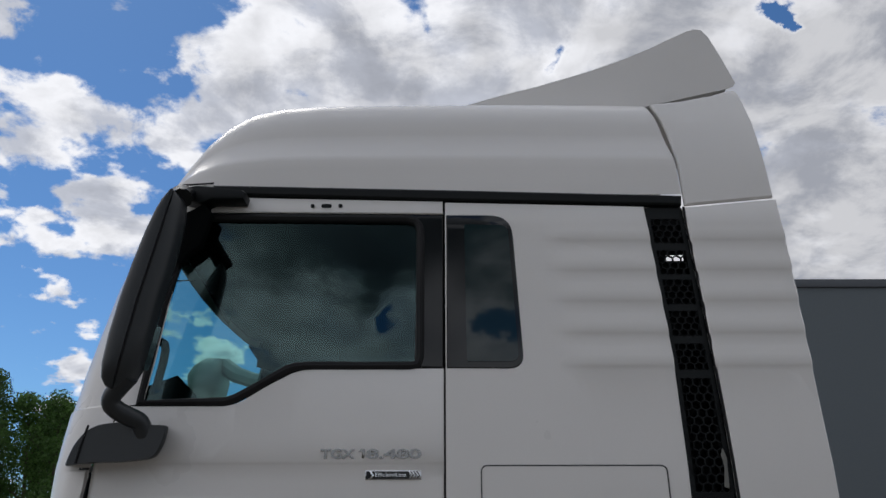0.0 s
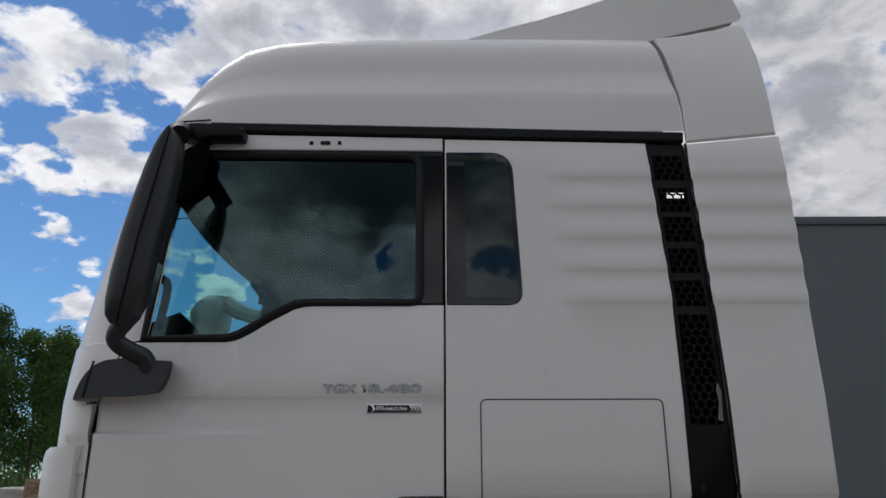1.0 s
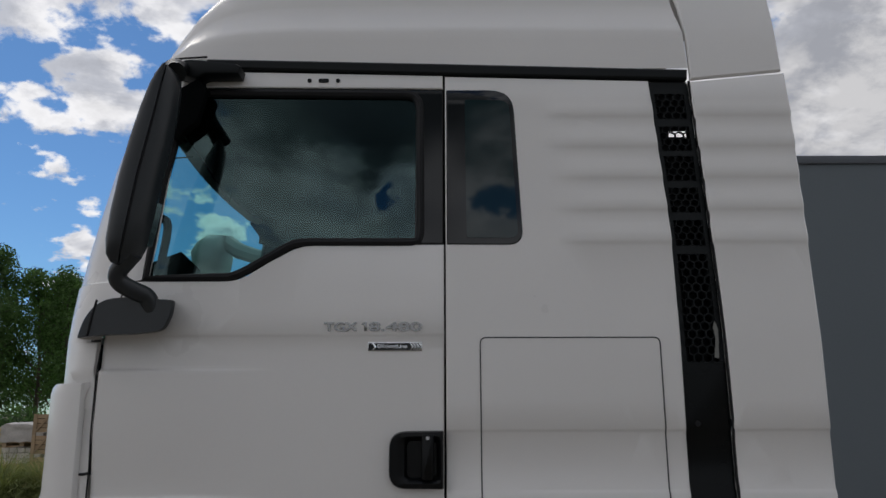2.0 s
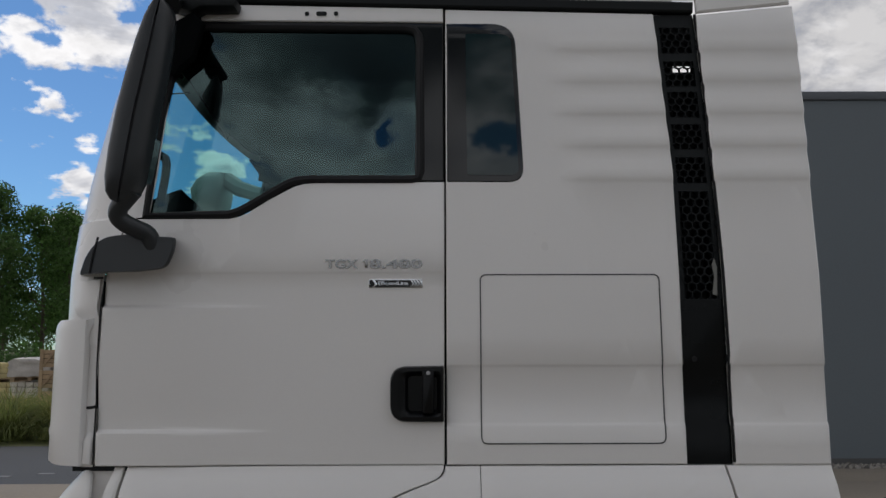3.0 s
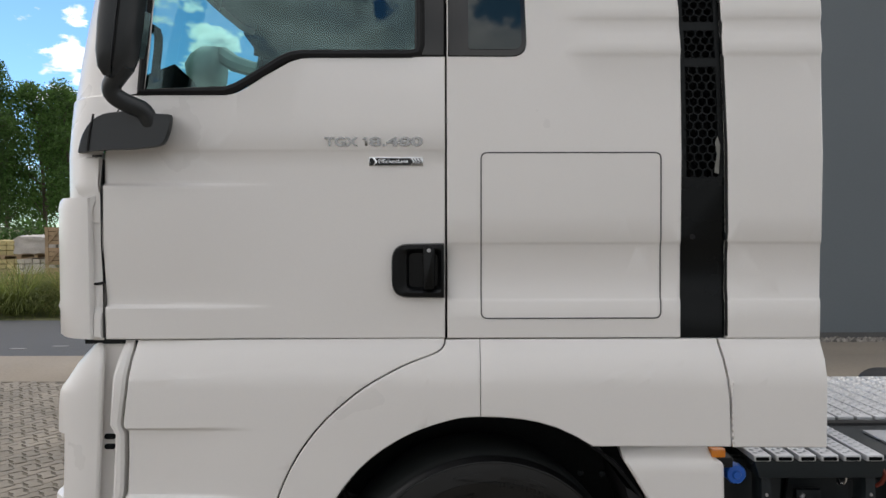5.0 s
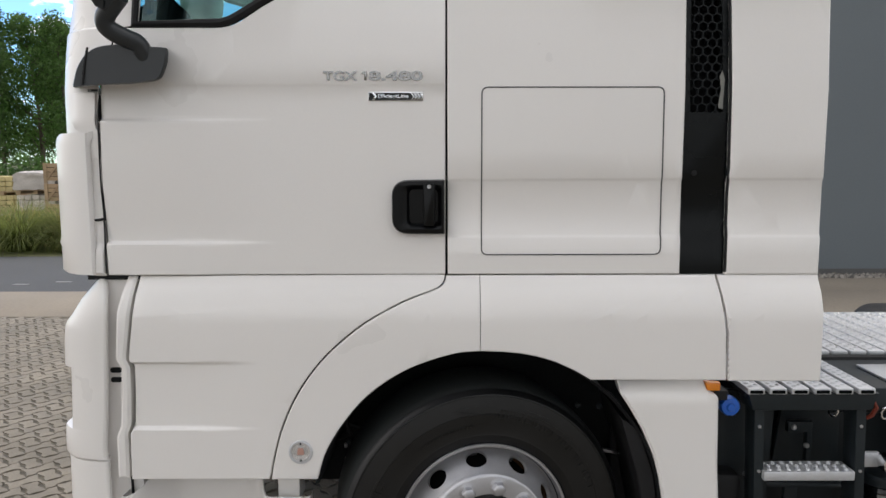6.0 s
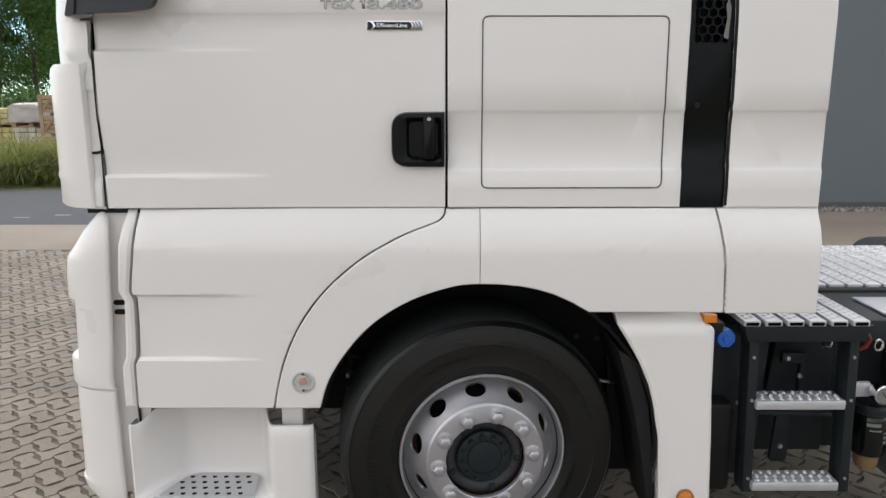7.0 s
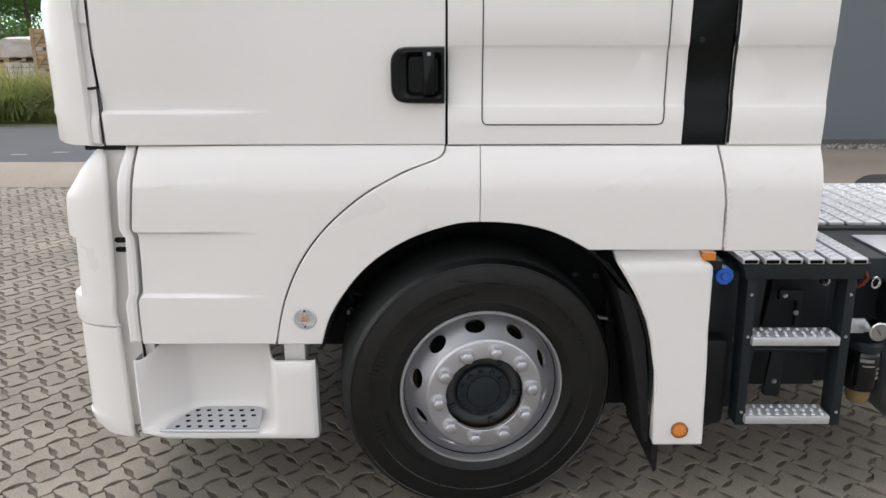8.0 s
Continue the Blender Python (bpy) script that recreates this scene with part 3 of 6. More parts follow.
def spoiler_shell():
    lean = lambda z: 2.875 + 0.10 * max(z - 3.6, 0) ** 1.2
    out = [[(x, lean(z), z) for x, z in SPOIL]]
    mid = [(0.7 + (x - 0.7) * 0.97, lean(z) + 0.035, 3.65 + (z - 3.65) * 1.012 + 0.006) for x, z in SPOIL]
    out.append(mid)
    out.append([(x, 3.2, z) for x, _, z in mid])
    out += [[(x, 7.44 - y, z) for x, y, z in r] for r in out[::-1]]
    return loft(out, True, True)


part("roof_spoiler", spoiler_shell(), WHITE, truck, "white roof air spoiler rising to the back")
part("side_fairing_top", skin(
    [(0.910, 2.953), (1.247, 2.988), (1.250, 3.20), (1.254, 3.40), (1.256, 3.52), (1.252, 3.558), (1.240, 3.572), (1.222, 3.568), (1.13, 3.530), (1.0, 3.495), (0.866, 3.474), (0.884, 3.40), (0.901, 3.28), (0.912, 3.13)],
    lambda x, z: (side(x, z) if z < 3.356 else 2.66 + (z - 3.356) * 0.45) - 0.004, 0.012, 0.006, xs=[1.0, 1.1, 1.2], zs=[3.02, 3.1, 3.17, 3.25, 3.3, 3.356, 3.42, 3.47, 3.52]), WHITE, truck, "white rear side fairing beside the roof")
part("side_fairing", skin(
    [(0.936, 1.391), (1.246, 1.391), (1.249, 2.2), (1.256, 2.75), (1.255, 2.977), (0.902, 2.942), (0.908, 2.78), (0.916, 2.60), (0.924, 2.334), (0.929, 2.18), (0.934, 1.73)],
    lambda x, z: rear_side(x, z) - 0.006, 0.02, 0.006, xs=[1.0, 1.1, 1.2], zs=RIB_Z + [1.45, 1.512, 1.52, 1.528, 1.6, 1.700, 1.707, 1.714, 1.8, 2.0, 2.15]), WHITE, truck, "white ribbed rear side fairing")
part("fairing_skirt", skin([(0.911, 1.3895), (1.246, 1.3895), (1.247, 1.20), (1.247, 1.041), (0.944, 1.042), (0.938, 1.2)],
                           lambda x, z: side(x, z) - 0.002, 0.02, 0.0035, xs=[1.05, 1.15], zs=SIDE_CUTS + [1.1]), WHITE, truck)
part("mud_skirt", skin([(0.1208, 1.3895), (0.904, 1.3895), (0.930, 1.2), (0.936, 1.044), (0.486, 1.046), (0.43, 1.079), (0.367, 1.108), (0.31, 1.125), (0.253, 1.136), (0.19, 1.142), (0.1205, 1.144)],
                       lambda x, z: side(x, z), 0.02, 0.0035, xs=steps(0.2, 0.9, 6), zs=SIDE_CUTS + [1.1]), WHITE, truck, "white panel over the wheel")
SWEEP = [(-0.585, 0.703), (-0.574, 0.765), (-0.548, 0.865), (-0.509, 0.96), (-0.465, 1.036), (-0.413, 1.104), (-0.353, 1.165), (-0.26, 1.239), (-0.16, 1.295), (-0.10, 1.321), (-0.040, 1.342), (-0.012, 1.355), (0.002, 1.372), (0.005, 1.3895)]
SWEEP = [(v.x, v.y) for v in eased(SWEEP, 3)]
ARCH = [(v.x, v.y) for v in eased([(0.1185, 1.144), (0.06, 1.1405), (0.010, 1.130), (-0.063, 1.1075), (-0.1366, 1.0755), (-0.217, 1.025), (-0.283, 0.967), (-0.342, 0.894), (-0.384, 0.828), (-0.410, 0.770), (-0.429, 0.703)], 3)]
for z in steps(1.062, 1.252, 9):
    part("seam_clip", one_box(0.9372, 0.9412, 2.4395, 2.446, z - 0.006, z + 0.006, bevel=0.001), WHITE, truck)
part("front_fender", skin([(x + 0.0015, z - 0.001) for x, z in SWEEP] + [(0.1185, 1.3895)] + ARCH,
                          lambda x, z: side(x, z), 0.03, 0.0035, xs=steps(-0.5, 0.1, 8), zs=SIDE_CUTS + [0.8, 0.9, 1.0, 1.1]), WHITE, truck, "white front wheel arch panel")


def skirt_side(x, z):
    front = 1 - soft(-0.92, -0.60, x)
    return side(x, z) + 0.016 * front * (1 - soft(1.099, 1.110, z)) * soft(0.875, 0.886, z) + 0.02 * max(0.0, -0.98 - x)


skirt = part("door_skirt", skin([(-1.015, 1.3895), (-1.029, 1.25), (-1.045, 1.128), (-1.045, 1.116), (-1.034, 1.090), (-1.035, 1.0), (-1.041, 0.885), (-1.053, 0.860), (-1.056, 0.703), (-0.592, 0.703)] + [(x - 0.0032, z + 0.002) for x, z in SWEEP[1:]],
                                skirt_side, 0.03, 0.0035, xs=steps(-0.98, -0.5, 8), zs=SIDE_CUTS + [0.8, 0.868, 0.875, 0.8785, 0.8825, 0.886, 0.892, 0.98, 1.092, 1.099, 1.1027, 1.1063, 1.110, 1.116, 1.15]), WHITE, truck, "white skirt panel under the door")
part("skirt_edge", skin([(-1.060, 1.387), (-1.029, 1.387), (-1.044, 1.25), (-1.060, 1.128), (-1.060, 1.114), (-1.049, 1.088), (-1.050, 1.0), (-1.056, 0.887), (-1.067, 0.862), (-1.069, 0.703), (-1.106, 0.703), (-1.105, 0.848), (-1.089, 0.884), (-1.077, 1.083), (-1.095, 1.117), (-1.083, 1.279)],
                        lambda x, z: side(x, z) + 0.009, 0.04, 0.009, zs=SIDE_CUTS), WHITE, truck)
LX, LZ = -0.483, 0.799
lamp = part("repeater_lamp", lathe([(0, 2.4475), (0.010, 2.447), (0.0125, 2.445), (0.015, 2.447), (0.018, 2.445), (0.021, 2.447), (0.024, 2.445), (0.027, 2.447), (0.030, 2.446), (0.034, 2.449), (0.034, 2.455)], LX, LZ, 28), CLEAR, truck, "round clear side indicator lamp")
part("lamp_rim", lathe([(0.032, 2.446), (0.034, 2.441), (0.038, 2.441), (0.041, 2.445), (0.041, 2.452)], LX, LZ, 28), ALU, lamp, "silver rim")
part("bulb", prism(fillet([(LX - 0.012, LZ - 0.009), (LX + 0.012, LZ - 0.009), (LX + 0.009, LZ + 0.014), (LX - 0.009, LZ + 0.014)], 0.004), 2.4425, 2.448, 0.001), BULB, lamp, "pinkish bulb behind the lens")
for dz in (0.029, -0.029):
    part("lamp_screw", lathe([(0, 2.440), (0.003, 2.440), (0.0035, 2.446)], LX, LZ + dz, 10), SEAL, lamp)

# panel behind the wheel with its reflector
part("rear_mudguard", skin(fillet([(x + 0.006, z) for x, z in [(0.758, 0.293), (0.940, 0.293), (0.928, 0.60), (0.919, 0.75), (0.914, 0.985), (0.880, 1.000), (0.872, 1.036), (0.580, 1.036), (0.586, 0.992), (0.622, 0.935), (0.661, 0.868), (0.700, 0.78), (0.722, 0.70), (0.744, 0.58), (0.752, 0.45)]],
                                  [0.01, 0.01, 0, 0, 0.04, 0.01, 0, 0, 0.01, 0, 0, 0, 0, 0, 0]), lambda x, z: 2.462 + 0.05 * soft(0.98, 1.04, z), 0.05, 0.008, zs=[0.4, 0.6, 0.8, 0.95, 0.98, 1.0, 1.02]), WHITE, truck, "white mudguard panel behind the front wheel")
reflector = part("side_reflector", lathe([(0, 2.452), (0.022, 2.453), (0.026, 2.455)], 0.855, 0.358, 28), ORANGE, truck, "round orange side reflector")
part("reflector_rim", lathe([(0.025, 2.455), (0.026, 2.451), (0.030, 2.452), (0.031, 2.464)], 0.855, 0.358, 28), mottled("amber_rim", (0.30, 0.10, 0.015), 0.3, 0, 0.1, 20, 200), reflector, "darker amber rim")
for k in range(8):
    t = math.pi * k / 4
    part("reflector_facet", tube([(0.855 + 0.006 * math.cos(t), 2.4525, 0.358 + 0.006 * math.sin(t)), (0.855 + 0.023 * math.cos(t), 2.4535, 0.358 + 0.023 * math.sin(t))], 0.0012, 4), BULB, reflector)
part("mud_flap", prism([(0.772, 0.31), (0.796, 0.31), (0.796, 0.165), (0.788, 0.155), (0.772, 0.19)], 2.50, 2.90, 0.003), SEAL, truck, "black rubber mud flap")

# wheel arch lining
def liner():
    a = [(0.58 * math.cos(t), 0.58 * math.sin(t)) for t in steps(radians(-8), radians(168), 30)]
    return loft([[(0.147 + x * s, y, 0.545 + z * s) for x, z in a] for y, s in ((2.475, 1.04), (2.50, 1.02), (2.95, 1.0))], False, False)


part("wheel_arch_liner", liner(), DARK, truck, "black wheel arch lining")
part("spray_liner", prism([(0.60, 0.90), (0.66, 0.86), (0.715, 0.70), (0.742, 0.50), (0.752, 0.29), (0.735, 0.29), (0.70, 0.50), (0.66, 0.70)], 2.49, 2.90, 0.004), SEAL, truck, "black spray-suppressing liner")
part("inner_flap", prism([(0.655, 0.27), (0.752, 0.27), (0.742, 0.5), (0.70, 0.75), (0.64, 0.82), (0.648, 0.5)], 2.83, 2.86, 0.004), SEAL, truck)
part("inner_arch", one_box(-0.55, 0.85, 2.95, 3.0, 0.485, 1.35), DARK, truck)

# ---------------------------------------------------------------- front wheel
WX, WZ = 0.147, 0.502
wheel = new("front_wheel")
wheel.parent = truck
wheel.matrix_basis = pose(0.1135, 2.66, 0, 0, 0, 8.8) @ pose(-WX, -2.66, 0)      # steered a little
tagged(wheel, "front truck wheel with a silver rim")
SIDEWALL = [(0.282, 2.535), (0.297, 2.513), (0.312, 2.505), (0.332, 2.500), (0.335, 2.4988), (0.339, 2.4995), (0.380, 2.494), (0.410, 2.493), (0.413, 2.4905), (0.440, 2.4935), (0.462, 2.497), (0.472, 2.4985), (0.475, 2.4955),
            (0.4785, 2.4965), (0.481, 2.502), (0.487, 2.508), (0.493, 2.518)]
TREAD = [(0.493, 2.518), (0.499, 2.534), (0.503, 2.555), (0.505, 2.61), (0.505, 2.66), (0.504, 2.70), (0.503, 2.765), (0.490, 2.80), (0.44, 2.812), (0.36, 2.81), (0.29, 2.78)]


def turned_rubber(profile):
    bm = lathe(profile, WX, WZ, 112)
    for v in bm.verts:
        v.co.z = max(v.co.z, 0.0005)                  # the tread lies flat on the ground
    return bm


tyre = part("tyre", turned_rubber(SIDEWALL), TYRE, wheel, "black truck tyre", sharp=30)
part("tyre_tread", turned_rubber(TREAD), TREAD_RUBBER, tyre, "worn dusty tyre tread", sharp=30)


def tyre_marks(r0, r1, a0, a1, n, seed):
    """Raised blocks the size of moulded letters, on the shoulder of the sidewall."""
    rnd = random.Random(seed)
    bm = bmesh.new()
    wide = (a1 - a0) / n
    for i in range(n):
        t0 = a0 + wide * i
        t1 = t0 + wide * 0.74
        bars = [(r0, r1, t0, t0 + wide * 0.2), (r1 - 0.006, r1, t0, t1)]
        if rnd.random() < 0.6:
            bars.append((r0, r0 + 0.006, t0, t1))
        if rnd.random() < 0.6:
            bars.append((r0, r1, t1 - wide * 0.2, t1))
        for q0, q1, ta, tb in bars:
            pts = []
            for lift in (-0.003, 0.004):
                for r, t in ((q0, ta), (q1, ta), (q1, tb), (q0, tb)):
                    y = float(np.interp(r, [0.335, 0.380, 0.410, 0.440, 0.47], [2.500, 2.494, 2.493, 2.4935, 2.507])) + lift
                    pts.append(bm.verts.new((WX + r * math.cos(radians(t)), y, WZ + r * math.sin(radians(t)))))
            a, b, c, d, e, f, g, h = pts
            for q in ((a, b, c, d), (a, e, f, b), (b, f, g, c), (c, g, h, d), (d, h, e, a)):
                bm.faces.new(q)
    return bm


for r0, r1, a0, a1, n, sd in ((0.385, 0.422, 152, 207, 11, 1), (0.392, 0.428, 18, 84, 15, 2), (0.388, 0.422, 285, 332, 11, 3), (0.366, 0.376, 96, 126, 14, 4), (0.390, 0.420, 242, 268, 6, 5), (0.345, 0.353, 300, 350, 20, 6), (0.436, 0.442, 60, 120, 1, 7), (0.350, 0.358, 190, 235, 16, 8)):
    part("sidewall_lettering", tyre_marks(r0, r1, a0, a1, n, sd), TYRE, tyre, "raised sidewall markings")

DISC_R, DISC_Y = [0.203, 0.2085, 0.213, 0.2165, 0.266, 0.274], [2.4515, 2.4535, 2.459, 2.467, 2.552, 2.566]


def rim_mesh():
    """A lip and well, a flange that stands proud, and a steep cone between them with ten holes."""
    bm = lathe([(0.300, 2.515), (0.3015, 2.503), (0.299, 2.4985), (0.293, 2.499), (0.2895, 2.504), (0.2865, 2.520), (0.284, 2.545), (0.280, 2.560), (0.274, 2.566)], WX, WZ, 80)
    lathe([(0.1425, 2.472), (0.1425, 2.4535), (0.1445, 2.4515), (0.203, 2.4515), (0.2085, 2.4535), (0.213, 2.459), (0.2165, 2.467)], WX, WZ, 80, bm)
    sector = math.pi * 2 / 10
    ys = lambda r: float(np.interp(r, DISC_R, DISC_Y))
    for s in range(10):
        base = s * sector + radians(24)
        outer, inner = [], []
        per = 8
        square = [(-1 + 2 * k / per, -1) for k in range(per)] + [(1, -1 + 2 * k / 4) for k in range(4)] + [(1 - 2 * k / per, 1) for k in range(per)] + [(-1, 1 - 2 * k / 4) for k in range(4)]
        for u, v in square:
            outer.append((0.24525 + v * 0.02875, base + u * sector / 2))
            ang = math.atan2(v * 0.8, u)
            inner.append((0.2455 + 0.0175 * math.sin(ang), base + 0.155 * math.cos(ang)))
        P = lambda r, t, dy=0.0: bm.verts.new((WX + r * math.cos(t), ys(r) + dy, WZ + r * math.sin(t)))
        o, i_, d = [P(*q) for q in outer], [P(*q) for q in inner], [P(q[0] - 0.010, q[1], 0.022) for q in inner]
        n = len(o)
        for k in range(n):
            k2 = (k + 1) % n
            bm.faces.new((o[k], o[k2], i_[k2], i_[k]))
            bm.faces.new((i_[k], i_[k2], d[k2], d[k]))
    bmesh.ops.remove_doubles(bm, verts=bm.verts, dist=0.0008)
    return bm


rim = part("rim", rim_mesh(), SILVER, wheel, "silver painted steel rim with ten oval holes", sharp=35)
hub = part("hub", lathe([(0.100, 2.530), (0.0985, 2.486), (0.096, 2.480), (0.091, 2.477), (0.063, 2.476), (0.061, 2.479), (0.059, 2.474), (0.054, 2.4725), (0.0, 2.472)], WX, WZ, 56), CHASSIS, wheel, "black hub with a round cap")
part("hub_body", lathe([(0.1415, 2.494), (0.130, 2.488), (0.112, 2.491), (0.099, 2.500)], WX, WZ, 48), mottled("hub_steel", (0.045, 0.047, 0.050), 0.5, 0.2, 0.3, 25, 150, dirt=(0.02, 0.02, 0.02), dirt_amount=0.6), wheel, "dirty dark steel hub body")
for t in (-75, -8, 205, 60, 130):
    lug = one_box(-0.010, 0.010, 2.480, 2.515, 0.112, 0.140, bevel=0.003)
    bmesh.ops.rotate(lug, verts=lug.verts, cent=(0, 0, 0), matrix=Matrix.Rotation(radians(90 - t), 3, "Y"))
    bmesh.ops.translate(lug, verts=lug.verts, vec=(WX, 0, WZ))
    part("hub_lug", lug, CHASSIS, wheel)
for dx, w in ((-0.012, 0.004), (0.0, 0.004), (0.012, 0.004)):
    part("cap_mark", one_box(WX + 0.006 - w, WX + 0.006 + w, 2.4708, 2.4725, WZ + dx - 0.003, WZ + dx + 0.004), CHASSIS, hub)
part("brake_disc", lathe([(0.222, 2.652), (0.268, 2.652), (0.268, 2.680)], WX, WZ, 48), mottled("rusty_iron", (0.13, 0.065, 0.03), 0.8, 0.2, 0.3, 20, 150), wheel, "rusty brake disc behind the rim")
for t in (78, 96, 62):
    block = one_box(-0.022, 0.018, 2.600, 2.640, 0.222, 0.252, bevel=0.004)
    bmesh.ops.rotate(block, verts=block.verts, cent=(0, 0, 0), matrix=Matrix.Rotation(radians(90 - t), 3, "Y"))
    bmesh.ops.translate(block, verts=block.verts, vec=(WX, 0, WZ))
    part("brake_caliper", block, DULL_METAL, wheel, "grey cast brake caliper")
part("drum", lathe([(0.30, 2.72), (0.20, 2.70), (0.0, 2.70)], WX, WZ, 40), DARK, wheel)


def nut_mesh(r, h, y):
    bm = lathe([(0.0, y - 0.002), (r * 1.28, y - 0.001), (r * 1.36, y), (r * 1.36, y + 0.012)], 0, 0, 20)
    lathe([(0.0, y - h), (r * 0.72, y - h), (r * 0.93, y - h + 0.003), (r, y - h + 0.006), (r, y)], 0, 0, 6, bm)
    return bm


nut = part("wheel_nut", nut_mesh(0.0225, 0.030, 2.4515), SILVER, wheel)
bolt = part("hub_bolt", nut_mesh(0.0090, 0.009, 2.4765), CHASSIS, wheel)
for i in range(10):
    t = radians(36 * i + 5.3)
    o = nut if i == 0 else nut.copy()
    if i:
        scene.collection.objects.link(o)
    o.location = (WX + 0.170 * math.cos(t), 0, WZ + 0.170 * math.sin(t))
for i in range(12):
    t = radians(30 * i + 8)
    o = bolt if i == 0 else bolt.copy()
    if i:
        scene.collection.objects.link(o)
    o.location = (WX + 0.081 * math.cos(t), 0, WZ + 0.081 * math.sin(t))

# ---------------------------------------------------------------- cab front, pillars, windscreen, inside
FZ = [1.39, 1.60, 1.85, 2.00, 2.10, 2.20, 2.21, 2.35, 2.47, 2.67, 2.87, 2.95, 3.05]
F_SIDE = [-1.128, -1.128, -1.128, -1.124, -1.098, -1.058, -0.990, -0.973, -0.965, -0.948, -0.934, -0.905, -0.872]
F_FRONT = [-1.335, -1.335, -1.335, -1.335, -1.334, -1.331, -1.331, -1.312, -1.290, -1.250, -1.190, -1.165, -1.115]


def front_arc(z, b=0.30, t0=0, t1=90, n=9, dx=0.0):
    xs, xf, ys = float(np.interp(z, FZ, F_SIDE)), float(np.interp(z, FZ, F_FRONT)) + dx, side(0, z) + 0.004
    return [(xs - (xs - xf) * math.sin(t), ys + b * (1 - math.cos(t)), z) for t in steps(radians(t0), radians(t1), n)]


def mirrored(points):
    return [(x, 7.44 - y, z) for x, y, z in points[::-1]]


def sheared(points):
    """The front leads a little towards the far side."""
    return [(x - 0.055 * max(0.0, y - 3.3), y, z) for x, y, z in points]


def front_row(z, dx=0.0):
    near = front_arc(z, dx=dx)
    x0, y0, _ = near[-1]
    mid = [(x0 - 0.05 * (1 - ((y - 3.72) / (3.72 - y0)) ** 2), y, z) for y in steps(y0, 7.44 - y0, 8)[1:-1]]
    return sheared(near + mid + mirrored(near))


part("front_panel", loft([front_row(z) for z in (1.39, 1.6, 1.85, 2.0, 2.06)], False, False), WHITE, truck, "white cab front under the windscreen")
CHEEK = ((1.78, 0.002), (1.868, 0.003), (1.882, 0.007), (1.90, 0.010), (1.915, 0.010), (1.935, 0.008), (1.985, 0.008), (1.992, 0.007), (1.996, 0.0))
part("front_corner_panel", loft([[(x - d, y - 0.006 - d * 0.5, z) for x, y, z in front_arc(z, dx=0.034)] for z, d in CHEEK], False, False), WHITE, truck, "white cab corner panel")
part("corner_joint", loft([[(x - 0.001, y - 0.001, z) for x, y, z in front_arc(z, dx=0.02)] for z in (1.996, 2.004)], False, False), GROOVE, truck)
for flip in (False, True):
    rows = []
    for z in FZ[3:]:
        r = front_arc(z, t0=0, t1=34 if flip else 72)
        rows.append(sheared(mirrored(r)) if flip else r)
    part("a_pillar", loft(rows, False, False), WHITE, truck, "white windscreen pillar")
    if flip:
        part("pillar_lining", loft([[(x + 0.02, y - 0.02, z) for x, y, z in r] for r in rows], False, False), INNER, truck)
part("windscreen", loft([front_row(z, dx=0.012)[7:24] for z in (2.06, 2.35, 2.67, 2.95)], False, False), SCREEN, truck, "large tinted windscreen").visible_shadow = False
part("screen_header", loft([front_row(z)[5:-5] for z in (2.955, 3.05)], False, False), WHITE, truck)
part("screen_surround", tube([(-1.170, 2.98, 2.962), (-1.185, 3.1, 2.968), (-1.180, 3.3, 2.985)], 0.010, 8), SEAL, truck)
HEADLINER = [(-1.135, 2.96), (-1.151, 3.164), (-1.165, 3.383), (-1.181, 3.629), (-1.202, 3.917), (-1.228, 4.258), (-1.244, 4.5), (-1.253, 4.637), (-1.19, 4.75), (-1.02, 4.85), (-0.9, 4.90), (0.72, 4.88), (0.72, 2.64), (-0.90, 2.64), (-1.04, 2.76)]
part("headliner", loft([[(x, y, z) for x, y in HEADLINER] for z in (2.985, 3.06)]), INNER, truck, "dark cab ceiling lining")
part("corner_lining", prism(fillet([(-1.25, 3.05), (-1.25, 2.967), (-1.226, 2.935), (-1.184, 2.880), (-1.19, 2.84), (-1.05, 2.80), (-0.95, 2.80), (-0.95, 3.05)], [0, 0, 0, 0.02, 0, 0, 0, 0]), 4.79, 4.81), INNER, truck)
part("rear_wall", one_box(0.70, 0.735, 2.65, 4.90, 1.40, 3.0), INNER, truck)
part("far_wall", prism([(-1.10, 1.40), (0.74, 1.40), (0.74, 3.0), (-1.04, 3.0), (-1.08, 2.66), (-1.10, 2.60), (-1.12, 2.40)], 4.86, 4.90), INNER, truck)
part("cab_back", one_box(0.740, 0.775, 2.70, 4.74, 1.40, 3.30, bevel=0.01), WHITE, truck, "white cab back wall")
part("far_side", one_box(-1.0, 0.775, 4.905, 4.94, 1.40, 3.02, bevel=0.01), WHITE, truck, "white far side of the cab")
part("cab_floor", one_box(-1.25, 0.78, 2.60, 4.90, 1.40, 1.44), DARK, truck)
part("door_lining", prism([(-1.09, 1.40), (0.05, 1.40), (0.05, 2.31), (-0.43, 2.305), (-0.52, 2.29), (-0.69, 2.19), (-1.05, 2.17)], 2.545, 2.575), DARK, truck)
part("side_lining", one_box(0.0, 0.70, 2.62, 2.65, 1.44, 2.97), DARK, truck)
part("pillar_core", one_box(-0.03, 0.06, 2.60, 2.63, 1.40, 3.0), DARK, truck)


